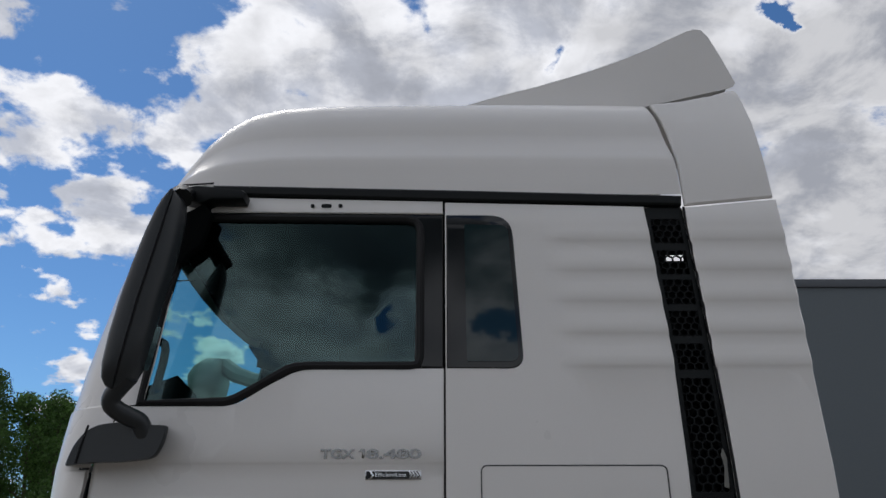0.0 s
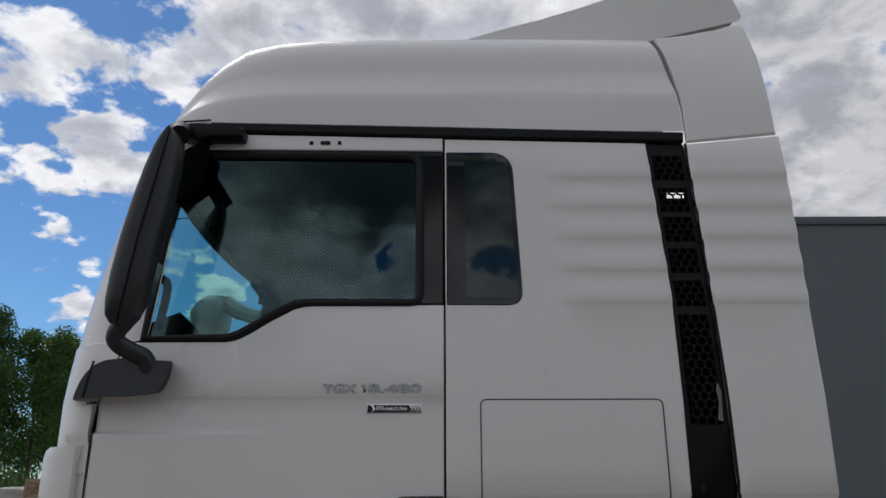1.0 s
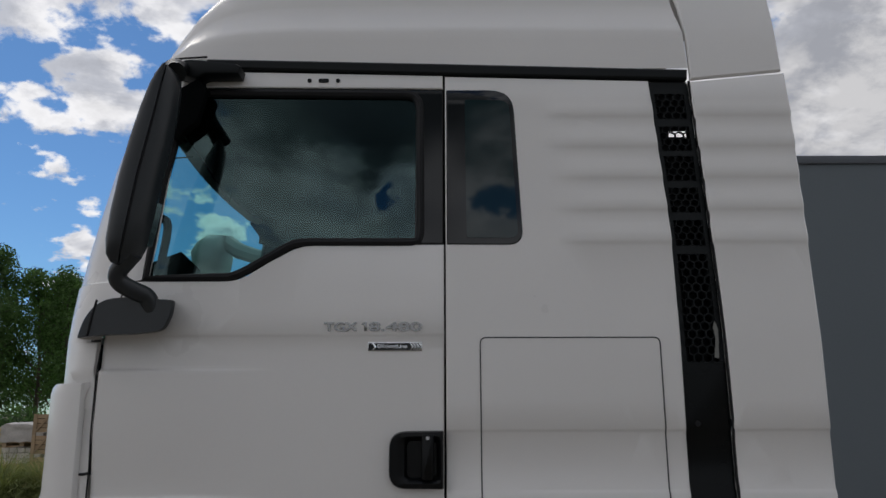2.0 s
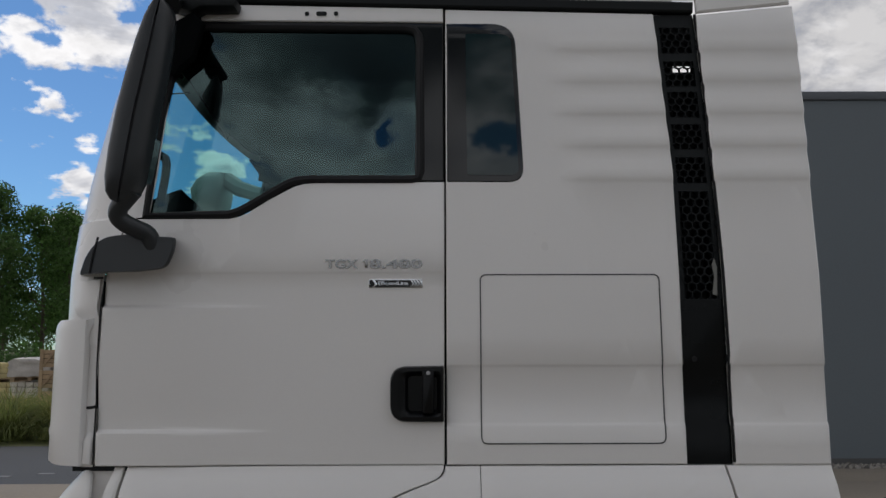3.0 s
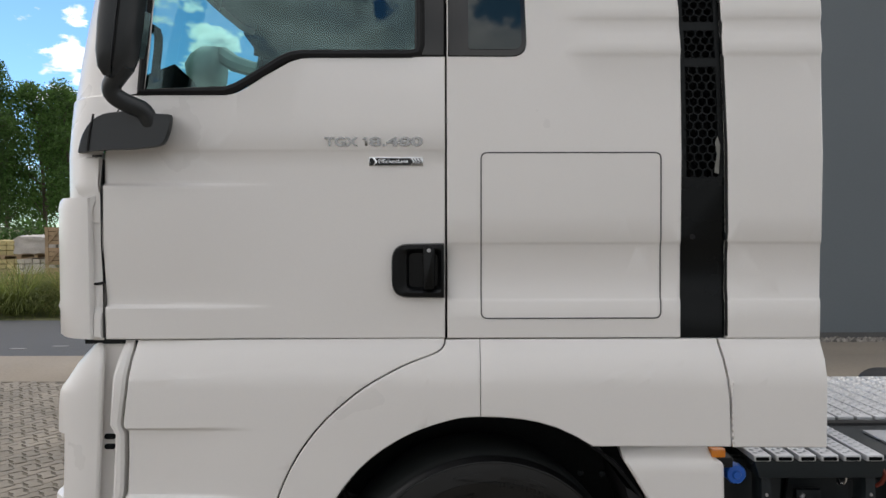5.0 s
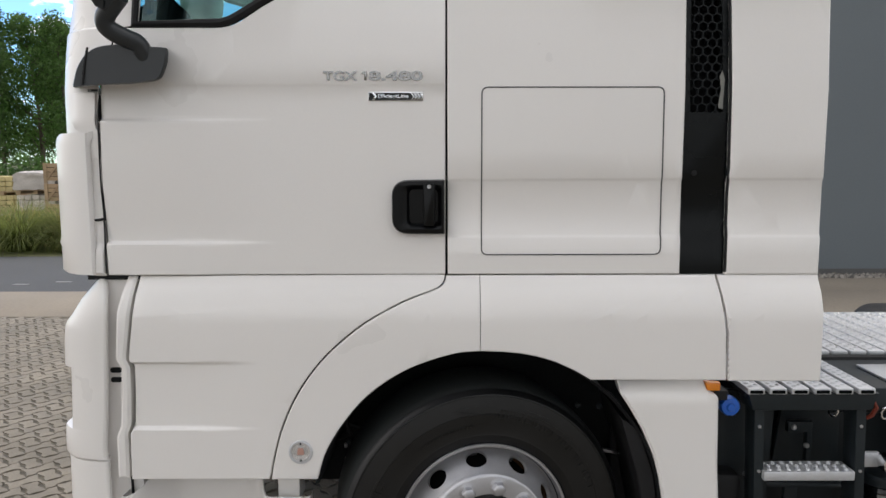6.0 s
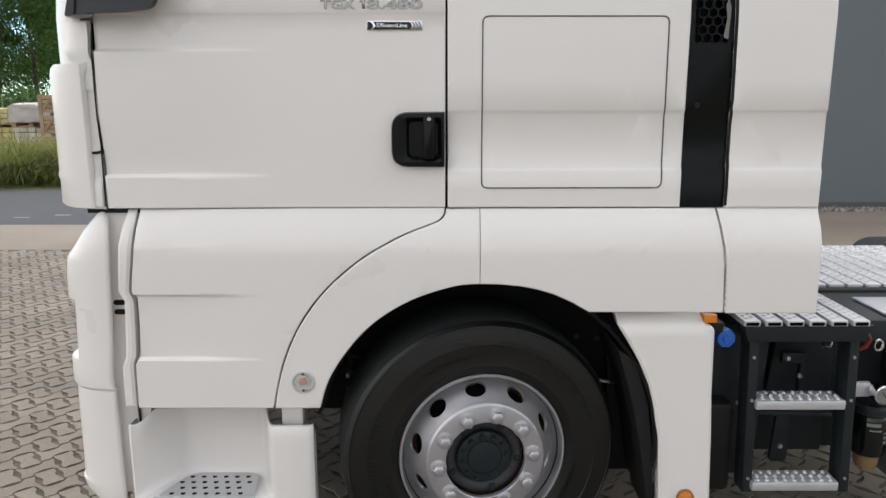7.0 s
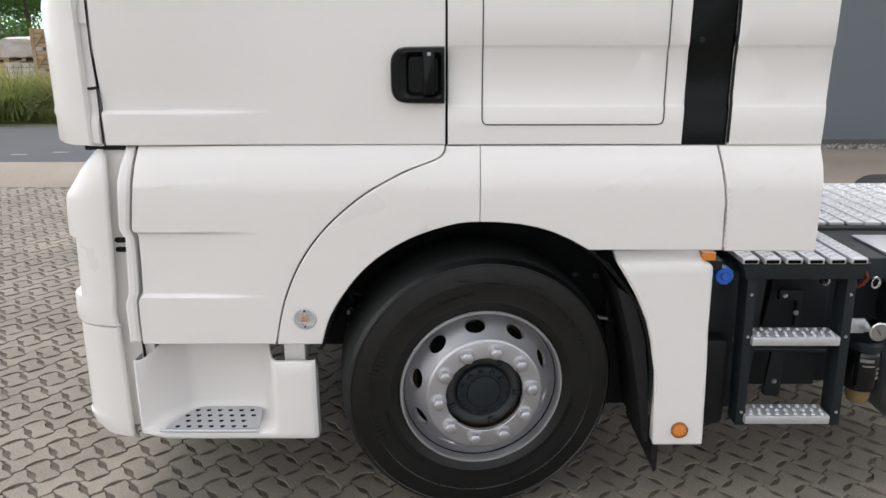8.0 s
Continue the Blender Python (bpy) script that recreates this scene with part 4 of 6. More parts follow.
def dash_mesh():
    rows = []
    for y in steps(2.62, 4.82, 10):
        hump = 0.175 * math.exp(-((y - 2.80) / 0.12) ** 2)
        rows.append([(-1.27, y, 2.05), (-1.24, y, 2.16 + hump * 0.3), (-1.12, y, 2.20 + hump * 0.8), (-1.0, y, 2.215 + hump), (-0.93, y, 2.19 + hump * 0.75), (-0.88, y, 2.15 + hump * 0.3), (-0.86, y, 2.02), (-0.9, y, 1.7)])
    return loft(rows, False, False)


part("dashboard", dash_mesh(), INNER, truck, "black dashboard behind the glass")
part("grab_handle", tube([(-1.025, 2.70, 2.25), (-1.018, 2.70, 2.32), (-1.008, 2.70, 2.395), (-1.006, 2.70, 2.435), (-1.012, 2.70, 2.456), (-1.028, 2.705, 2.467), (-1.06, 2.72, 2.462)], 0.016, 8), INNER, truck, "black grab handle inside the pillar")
# added dark sheet that imitates the wing mirror's reflection in the side window
part("mirror_reflection_sheet", prism(fillet([(-1.10, 2.934), (-0.915, 2.91), (-0.872, 2.84), (-0.862, 2.78), (-0.866, 2.66), (-0.876, 2.606), (-0.97, 2.76)], 0.016), 3.0, 3.012, 0.004), INNER, truck)
part("wire_aerial", tube([(-1.038, 2.75, 2.665), (-1.035, 2.75, 2.70), (-1.022, 2.75, 2.717), (-0.948, 2.75, 2.721)], 0.003, 6), BLACK, truck)
far_mirror = part("far_mirror", loft([[(x * s + cx, y * s + 5.12, z) for x, y in fillet([(-0.07, -0.14), (0.07, -0.14), (0.07, 0.14), (-0.07, 0.14)], 0.05, 4)]
                                    for z, s, cx in ((2.655, 0.6, -1.56), (2.675, 1.0, -1.575), (2.75, 1.35, -1.585), (2.82, 1.45, -1.585), (2.89, 1.25, -1.57), (2.945, 0.85, -1.545), (2.96, 0.4, -1.535))]), FAR_HOUSING, truck, "mirror housing beyond the windscreen")
part("far_mirror_arm", tube([(-1.56, 5.12, 2.93), (-1.48, 5.09, 2.91), (-1.38, 5.05, 2.84), (-1.25, 4.98, 2.79), (-1.12, 4.94, 2.76)], [0.04, 0.055, 0.055, 0.05, 0.05], 8), FAR_HOUSING, truck)

# wind deflector on the front corner
DZ = [(1.396, -0.010), (1.402, 0.0), (1.48, 0.0), (1.494, 0.006), (1.512, 0.000), (1.66, 0.0), (1.83, 0.0), (1.850, -0.006), (1.862, -0.02)]


def deflector_row(z, d, back=0.0):
    xs, ys, xf, b = -1.160, 2.482 + back, -1.362 - d + back, 0.30
    x_in = [(xs, ys + 0.05, z), (xs, ys + 0.008, z), (xs - 0.006, ys, z)]
    return x_in + [(xs - 0.006 - (xs - 0.006 - xf) * math.sin(t), ys + b * (1 - math.cos(t)), z) for t in steps(radians(4), radians(90), 10)] + [(xf, 3.2, z)]


part("corner_deflector", loft([deflector_row(z, d) for z, d in DZ], False, False), WHITE, truck, "white air deflector on the cab corner")
part("deflector_recess", skin([(-1.190, 1.400), (-1.131, 1.400), (-1.131, 1.868), (-1.190, 1.868)], lambda x, z: 2.512 + (-1.131 - x) * 1.3, 0.0, 0.0), WHITE, truck)
part("deflector_flange", skin([(-1.162, 1.853), (-1.160, 1.866), (-1.136, 1.871), (-1.154, 1.835), (-1.162, 1.80)], lambda x, z: 2.486 + (x + 1.162) * 0.8, 0.02, 0.002), WHITE, truck)
part("deflector_joint", tube([(-1.166, 2.512, 1.577), (-1.145, 2.503, 1.577), (-1.124, 2.500, 1.582)], 0.0045, 6), SEAL, truck)
part("deflector_foot", skin([(-1.162, 1.398), (-1.131, 1.396), (-1.131, 1.573), (-1.156, 1.573), (-1.158, 1.50)], lambda x, z: 2.492 + 0.014 * soft(1.47, 1.50, z), 0.03, 0.005, zs=[1.46, 1.475, 1.485, 1.5]), WHITE, truck)
part("door_seal", one_box(-1.155, -1.095, 2.552, 2.562, 1.40, 1.99), SEAL, truck, "black rubber seal along the door edge")
part("door_edge_joint", tube([(x, door_side(x, z) - 0.0005, z) for x, z in ((-1.1235, 1.40), (-1.1255, 1.50), (-1.1275, 1.60), (-1.1285, 1.70), (-1.1275, 1.80), (-1.1262, 1.90), (-1.1245, 1.99))], 0.0027, 6), SEAL, truck)
part("shadow_gap", one_box(-1.20, -1.02, 2.52, 2.56, 1.375, 1.40), BLACK, truck)

# bumper with its two tiers
BUMPER = [(0.292, -1.280), (0.300, -1.315), (0.320, -1.350), (0.350, -1.385), (0.385, -1.402), (0.393, -1.402), (0.399, -1.393), (0.45, -1.391), (0.60, -1.388),
          (0.744, -1.385), (0.750, -1.381), (0.7515, -1.368), (0.757, -1.368), (0.7585, -1.393), (0.765, -1.398), (0.80, -1.398), (0.853, -1.396), (0.858, -1.391),
          (0.861, -1.391), (0.90, -1.390), (1.05, -1.388), (1.069, -1.388), (1.072, -1.388), (1.079, -1.388), (1.15, -1.386), (1.205, -1.380), (1.222, -1.370),
          (1.245, -1.345), (1.30, -1.295), (1.335, -1.256), (1.362, -1.222), (1.378, -1.185)]
BUMPER_BACK = ([0.29, 0.33, 0.53, 0.74, 0.757, 0.785, 0.96, 1.12, 1.25, 1.316, 1.36, 1.38], [-1.140, -1.144, -1.147, -1.146, -1.150, -1.156, -1.140, -1.134, -1.127, -1.124, -1.132, -1.142])


def bumper_row(z, xf, xs):
    """A slice of the bumper: a joint runs round it, and the headlamp sits in a notch at the front only."""
    joint = 0.014 if 0.7512 < z < 0.7575 else 0.0
    notch = 0.017 if 0.8605 < z < 1.0705 else 0.0
    ys = 2.482 + 0.03 * soft(1.30, 1.38, z) + 0.03 * (1 - soft(0.29, 0.33, z)) + joint
    near = [(xs - 0.040, ys + 0.09, z), (xs - 0.014, ys + 0.036, z), (xs, ys + 0.014, z), (xs - 0.003, ys + 0.004, z), (xs - 0.01, ys, z)]
    for t in [radians(a) for a in (4, 9, 14, 19, 24, 29, 34, 39, 44, 44.8, 49, 54, 59, 64, 70, 76, 83, 90)]:
        cut = notch if t > radians(44.5) else 0.0
        near.append((xs - 0.01 - 0.758 * (xs - 0.01 - xf) * math.sin(t) + cut, ys + 0.13 * (1 - math.cos(t)) + cut * 0.7, z))
    return near + [(xf - 0.04, 3.72, z)] + mirrored(near)


part("bumper", loft([bumper_row(z, xf, float(np.interp(z, *BUMPER_BACK))) for z, xf in BUMPER], False, True), WHITE, truck, "white front bumper corner", sharp=28)
part("headlamp_edge", loft([[(x - 0.003, y - 0.002, z) for x, y, z in bumper_row(zz, -1.389, -1.128)[15:22]] for z, zz in ((0.863, 0.9), (0.95, 0.95), (1.068, 1.0))], False, False), HEADLAMP, truck, "clear headlamp edge in its notch")
part("bumper_recess", skin([(-1.21, 0.34), (-1.06, 0.34), (-1.05, 0.7), (-1.04, 1.385), (-1.17, 1.372), (-1.19, 1.2)], lambda x, z: 2.535, 0.02, 0.0), WHITE, truck)
for z in (1.074, 1.040):
    part("slot", prism(fillet([(-1.146, z - 0.024), (-1.107, z - 0.024), (-1.107, z - 0.006), (-1.146, z - 0.006)], 0.0085), 2.530, 2.56), BLACK, truck)
part("recess_joint", tube([(-1.090, 2.528, 0.70), (-1.088, 2.528, 0.62)], 0.005, 6), SEAL, truck)

# entry step
step = new("entry_step")
step.parent = truck
tagged(step, "white moulded entry step with a metal tread")


def scoop():
    """One moulded shell: a rim, a floor and a back wall that swings out into the wing and the column."""
    xs = [-1.104, -1.1005, -1.094, -1.085, -1.07, -1.05, -1.03, -1.01, -0.99, -0.97, -0.95, -0.93, -0.85, -0.76, -0.70, -0.68, -0.665, -0.65, -0.635, -0.62, -0.61, -0.60, -0.59, -0.575, -0.55, -0.48, -0.466, -0.461, -0.459]
    rows = []
    for x in xs:
        deep = 0.155 * min(soft(-1.10, -0.955, x) * 0.35 + 0.65 * min(max((x + 1.094) / 0.14, 0), 1), 1.0) * (1 - soft(-0.685, -0.598, x))
        top = 0.632 + 0.07 * soft(-1.085, -0.98, x) * (1 - soft(-0.665, -0.600, x))
        edge = 0.012 * (1 - soft(-1.104, -1.092, x)) + 0.012 * soft(-0.472, -0.459, x)
        foot = 0.325 + 0.018 * (1 - soft(-1.10, -1.0, x))
        y0 = 2.450 + edge
        bend = min(deep, 0.045)
        line = [(y0 + 0.016, foot), (y0 + 0.004, foot + 0.003), (y0, foot + 0.010), (y0, 0.352), (y0 + min(0.004, deep), 0.3575), (y0 + max(deep - bend, 0) * 0.5 + min(0.004, deep), 0.361)]
        for t in steps(0, math.pi / 2, 6):
            line.append((y0 + max(deep - bend, 0) + bend * math.sin(t), 0.363 + 0.05 * (1 - math.cos(t))))
        slope = 0.012 if deep > 0.05 else 0.0
        for k in (0.4, 0.8, 1.0):
            line.append((y0 + deep + slope * k, 0.413 + (top - 0.006 - 0.413) * k))
        line += [(y0 + deep + slope + 0.004, top), (y0 + deep + slope + 0.018, top), (y0 + deep + slope + 0.018, top - 0.04)]
        rows.append([(x, y, z) for y, z in line])
    tail = rows[-1]
    rows.append([(x, max(y, 2.515), z) for x, y, z in tail])
    rows.insert(0, [(x + 0.004, max(y, 2.56), z) for x, y, z in rows[0]])
    return loft(rows, False, False)


part("step_well", scoop(), WHITE, step, sharp=50)
part("step_bracket", one_box(-0.575, -0.500, 2.50, 2.60, 0.60, 0.72, bevel=0.004), WHITE, step)


def tread_plate():
    line = fillet([(-1.020, 2.4545), (-0.676, 2.4545), (-0.688, 2.592), (-0.86, 2.604), (-0.945, 2.588)], [0.012, 0.012, 0.03, 0.05, 0.05], 5)
    return loft([[(x, y, on_tread(y) - low) for x, y in line] for low in (0.0135, 0.002, 0.0)], True, True)


def on_tread(y):
    """The tread rises a little towards the back."""
    return 0.3695 + (y - 2.4545) * 0.10


tread = part("step_tread", tread_plate(), ALU, step, "perforated aluminium tread")
part("tread_lip", tube([(-1.030, 2.449, 0.364), (-1.022, 2.4475, 0.3635), (-0.85, 2.4475, 0.3625), (-0.680, 2.4475, 0.3625), (-0.672, 2.449, 0.363)], 0.0062, 10), ALU, tread, "bright rounded front lip")
bm = lathe([(0.0, 0.0), (0.0085, 0.0), (0.0095, -0.0012)], 0, 0, 12)
bm.transform(pose(0, 0, 0, 90, 0, 0))
hole = part("tread_hole", bm, DARK, tread)
k = 0
for j in range(4):
    for i in range(9):
        x = -1.015 + 0.041 * i + (0.02 if j % 2 else 0) + 0.008 * j
        y = 2.468 + 0.034 * j
        if x > -0.70 or x < -1.005 + 0.022 * j:
            continue
        o = hole if k == 0 else hole.copy()
        if k:
            scene.collection.objects.link(o)
        o.location = (x, y, on_tread(y) + 0.0005)
        k += 1

# ---------------------------------------------------------------- mirrors


mirror = new("wing_mirror")
mirror.parent = truck
tagged(mirror, "tall black wing mirror on a curved arm")
MZ = [2.212, 2.219, 2.242, 2.287, 2.375, 2.49, 2.605, 2.72, 2.80, 2.838, 2.852, 2.858]
ML = [-1.000, -1.015, -1.028, -1.032, -1.026, -1.010, -0.988, -0.960, -0.934, -0.912, -0.900, -0.888]
MR = [-0.990, -0.970, -0.944, -0.924, -0.909, -0.894, -0.874, -0.860, -0.857, -0.860, -0.866, -0.874]


def head_row(z, f0, f1):
    """A slice through the housing: an egg-shaped section cut between two shares of its width."""
    l, r = float(np.interp(z, MZ, ML)), float(np.interp(z, MZ, MR))
    k = 0.5 + 0.5 * min(soft(2.21, 2.26, z), 1 - soft(2.85, 2.90, z))
    out = []
    for way, ts in ((-1, steps(f0, f1, 9)), (1, steps(f1, f0, 9))):
        for t in ts:
            w = math.sqrt(max(1 - (2 * t - 1) ** 2, 0.0)) ** 0.8
            out.append((l + (r - l) * t, 2.30 + 0.02 * (2 * t - 1) + way * (0.062 if way < 0 else 0.045) * k * w, z))
    return out


part("mirror_cover", loft([head_row(z, 0.0, 0.55) for z in MZ]), MIRROR_PLASTIC, mirror, "black mirror cover")
part("mirror_frame", loft([head_row(z, 0.615, 1.0) for z in MZ]), MIRROR_PLASTIC, mirror)
part("mirror_core", loft([[(x, 2.30 + (y - 2.30) * 0.9, z) for x, y, z in head_row(z, 0.45, 0.8)] for z in MZ[2:-3]]), SEAL, mirror)
part("mirror_glass", loft([[(float(np.interp(z, MZ, MR)) - 0.004 + (y - 2.30) * 0.25, y, z) for y in (2.318, 2.345)] for z in (2.28, 2.32, 2.37, 2.42)], False, False),
     mottled("mirror_silver", (0.8, 0.82, 0.83), 0.02, 1.0, 0.01, 2, 20, rough_vary=0.0), mirror, "mirror glass")
part("mirror_arm", tube(eased([(-0.955, 2.30, 2.255), (-0.985, 2.31, 2.225), (-1.008, 2.32, 2.200), (-1.012, 2.33, 2.176), (-0.996, 2.345, 2.158), (-0.968, 2.365, 2.143), (-0.940, 2.39, 2.128), (-0.928, 2.41, 2.09)]),
                        0.0285, 14), MIRROR_PLASTIC, mirror, "curved black arm")
BASE_LINE = fillet([(-1.155, 1.998), (-1.140, 2.056), (-1.112, 2.100), (-1.072, 2.124), (-0.998, 2.132), (-0.920, 2.124), (-0.852, 2.120), (-0.855, 2.075), (-0.876, 2.025), (-0.904, 2.017), (-0.98, 2.009), (-1.07, 2.007)], [0.008, 0.02, 0.02, 0.02, 0.02, 0.02, 0.012, 0.02, 0.014, 0.01, 0.01, 0.01], 2)
BASE_RINGS = ((2.56, 1.0), (2.47, 1.0), (2.400, 1.0), (2.391, 0.985), (2.386, 0.955))
part("mirror_base", loft([[((-1.0 + (x + 1.0) * k) * max(y / 2.40, 1.0), y, 1.77 + (0.295 + (z - 2.065) * k) * max(y / 2.40, 1.0)) for x, z in BASE_LINE] for y, k in BASE_RINGS]), MIRROR_PLASTIC, mirror, "black mirror foot on the door corner")
part("base_joint", tube([(-1.118, 2.384, 2.004), (-1.110, 2.384, 2.06), (-1.098, 2.388, 2.12)], 0.004, 6), SEAL, mirror)
part("upper_arm", prism([(-0.965, 2.955), (-0.965, 2.993), (-0.90, 3.004), (-0.845, 3.000), (-0.735, 2.987), (-0.716, 2.975), (-0.722, 2.948), (-0.84, 2.947), (-0.875, 2.93)], 2.50, 2.58, 0.01), BLACK, mirror)
part("upper_joint", tube([(-0.87, 2.30, 2.855), (-0.90, 2.36, 2.90), (-0.925, 2.47, 2.955), (-0.92, 2.54, 2.975)], [0.035, 0.032, 0.03, 0.028], 10), BLACK, mirror)
part("window_front_trim", prism([(-0.928, 2.70), (-0.905, 2.74), (-0.865, 2.775), (-0.835, 2.90), (-0.87, 2.935), (-0.93, 2.90), (-0.95, 2.72)], 2.515, 2.56, 0.006), INNER, truck, "black window corner trim")

# ---------------------------------------------------------------- honeycomb panel behind the cab
vent = new("vent_panel")
vent.parent = truck
tagged(vent, "black honeycomb panel between cab and fairing")
VZ = [1.392, 1.73, 2.05, 2.334, 2.626, 2.78, 2.948]
VL = [0.788, 0.788, 0.789, 0.788, 0.775, 0.766, 0.758]
VR = [0.933, 0.932, 0.927, 0.921, 0.912, 0.906, 0.899]
v_left = lambda z: float(np.interp(z, VZ, VL))
v_right = lambda z: float(np.interp(z, VZ, VR))
v_face = lambda x, z: rear_side(0.0, z) + 0.012
HEX = [(2.800, 2.900), (2.675, 2.770), (2.560, 2.655), (2.443, 2.535), (2.322, 2.415), (1.925, 2.293)]
solid = [(2.900, 2.948), (2.770, 2.800), (2.655, 2.675), (2.535, 2.560), (2.415, 2.443), (2.293, 2.322), (1.392, 1.925)]
for z0, z1 in solid:
    cut = [z for z in VZ if z0 < z < z1]
    part("vent_bar", skin([(v_left(z) , z) for z in [z0] + cut + [z1]] + [(v_right(z), z) for z in ([z0] + cut + [z1])[::-1]], v_face, 0.01, 0.0, zs=[1.512, 1.528, 1.700, 1.714]), SATIN_BLACK if z1 < 2 else BLACK, vent)
for z0, z1 in HEX:
    for edge, sgn in ((v_left, 1), (v_right, -1)):
        w = 0.016
        part("vent_edge", skin([(edge(z0), z0), (edge(z0) + sgn * w, z0), (edge(z1) + sgn * w, z1), (edge(z1), z1)], v_face, 0.01, 0.0), BLACK, vent)


def honeycomb(z0, z1):
    bm = bmesh.new()
    r, wall = 0.0172, 0.0021
    dz, dx = r * 1.5, r * math.sqrt(3)
    rows = max(3, round((z1 - z0) / dz))
    dzz = (z1 - z0) / rows
    for j in range(rows):
        z = z0 + dzz * (j + 0.5)
        lo, hi = v_left(z) + 0.014, v_right(z) - 0.014
        x = lo + (0.5 if j % 2 else 0.0) * dx + 0.012
        while x < hi + 0.004:
            if lo - 0.004 < x:
                a = [(x + r * math.sin(t), z + r * dzz / dz * math.cos(t)) for t in steps(0, 2 * math.pi * 5 / 6, 5)]
                b = [(x + (r - wall) * math.sin(t), z + (r - wall) * dzz / dz * math.cos(t)) for t in steps(0, 2 * math.pi * 5 / 6, 5)]
                va = [bm.verts.new((p, v_face(p, q) - 0.001, q)) for p, q in a]
                vb = [bm.verts.new((p, v_face(p, q) - 0.001, q)) for p, q in b]
                vc = [bm.verts.new((p, v_face(p, q) + 0.012, q)) for p, q in b]
                for k in range(6):
                    n = (k + 1) % 6
                    bm.faces.new((va[k], va[n], vb[n], vb[k]))
                    bm.faces.new((vb[k], vb[n], vc[n], vc[k]))
            x += dx
    return bm


for z0, z1 in HEX:
    tagged(part("honeycomb", honeycomb(z0, z1), BLACK, vent, "black plastic honeycomb"), kind="stuff")
for x1, z0, z1 in ((0.945, 1.40, 2.784), (0.945, 2.814, 2.96), (0.862, 2.785, 2.813)):      # a gap lets the sky through
    part("vent_backing", one_box(0.775, x1, 2.72, 2.74, z0, z1), DARK, vent)
part("gap_strip", loft([[(v_right(z) + dx, v_face(0, z) + 0.03 + dy, z) for dx, dy in ((-0.02, 0.0), (0.03, 0.0), (0.05, 0.08))] for z in VZ], False, False), INNER, vent)
part("fairing_seal", tube([(v_right(z) + 0.0035, v_face(0, z) - 0.012, z) for z in steps(1.40, 2.945, 40)], 0.0055, 6), SEAL, vent)
part("vent_side", one_box(0.945, 0.955, 2.62, 2.74, 1.40, 2.90), DARK, vent)
part("vent_screw", lathe([(0, v_face(0, 1.728) - 0.003), (0.009, v_face(0, 1.728) - 0.003), (0.010, v_face(0, 1.728) + 0.002)], 0.826, 1.728, 16), SEAL, vent)
for z in (2.18, 1.73, 2.56):
    part("clip", one_box(v_right(z) - 0.004, v_right(z) + 0.006, v_face(0, z) - 0.016, v_face(0, z), z - 0.012, z + 0.012, bevel=0.003), BLACK, vent)
part("worn_label", prism([(0.895, 1.94), (0.910, 1.935), (0.914, 2.03), (0.905, 2.06), (0.897, 2.04), (0.903, 2.0)], v_face(0, 2.0) - 0.004, v_face(0, 2.0) - 0.002), LINING, vent, "worn pale sticker")

# ---------------------------------------------------------------- chassis behind the cab
part("side_marker", one_box(0.884, 0.930, 2.475, 2.52, 0.998, 1.028, bevel=0.005), ORANGE, truck, "orange side marker lamp")
part("marker_holder", one_box(0.875, 0.960, 2.49, 2.56, 0.960, 0.994, bevel=0.004), SEAL, truck)
cap = lathe([(0.0, 2.515), (0.012, 2.515), (0.016, 2.522), (0.030, 2.524), (0.034, 2.530), (0.034, 2.556), (0.028, 2.565)], 0.985, 0.926, 24)
for v in cap.verts:
    if abs((v.co.x - 0.985) ** 2 + (v.co.z - 0.926) ** 2 - 0.034 ** 2) < 2e-5 and int(math.degrees(math.atan2(v.co.z - 0.926, v.co.x - 0.985)) / 15 + 24) % 3 == 0:
        v.co.x, v.co.z = 0.985 + (v.co.x - 0.985) * 0.9, 0.926 + (v.co.z - 0.926) * 0.9
part("filler_cap", cap, BLUE, truck, "blue filler cap")
part("filler_neck", lathe([(0.030, 2.55), (0.032, 2.60), (0.04, 2.66)], 0.985, 0.926, 20), SEAL, truck)
ladder = new("access_ladder")
ladder.parent = truck
tagged(ladder, "dark frame ladder with aluminium treads up to the catwalk")
for x in (1.063, 1.413):
    rail = prism([(x, 0.345), (x + 0.034, 0.345), (x + 0.034, 0.970), (x, 0.970)], 2.515, 2.60, 0.004)
    for v in rail.verts:
        v.co.x += (0.955 - v.co.z) * 0.03
    part("ladder_rail", rail, CHASSIS, ladder)
    for z in (0.40, 0.70, 0.86):
        part("rail_bolt", lathe([(0, 2.511), (0.005, 2.511), (0.006, 2.516)], x + 0.017 + (0.955 - z) * 0.03, z, 10), SILVER, ladder)
part("ladder_head", prism([(1.030, 0.984), (1.474, 0.984), (1.452, 0.925), (1.048, 0.925)], 2.49, 2.60, 0.004), CHASSIS, ladder)


def tread_step(x0, x1, z):
    st = part("ladder_step", one_box(x0, x1, 2.495, 2.592, z - 0.034, z, bevel=0.005), ALU, ladder, "perforated aluminium step")
    for j in range(3):
        for i in range(9):
            x, y = x0 + 0.025 + (x1 - x0 - 0.05) * i / 8 + (0.008 if j % 2 else 0), 2.512 + 0.029 * j
            bm = lathe([(0.0045, 0.0), (0.006, -0.005), (0.0105, 0.0)], 0, 0, 8)
            bm.transform(pose(x, y, z, 90, 0, 0) @ pose(0, 0, 0, 180, 0, 0))
            part("tread_dimple", bm, ALU, st)


tread_step(1.098, 1.412, 0.706)
tread_step(1.106, 1.418, 0.394)


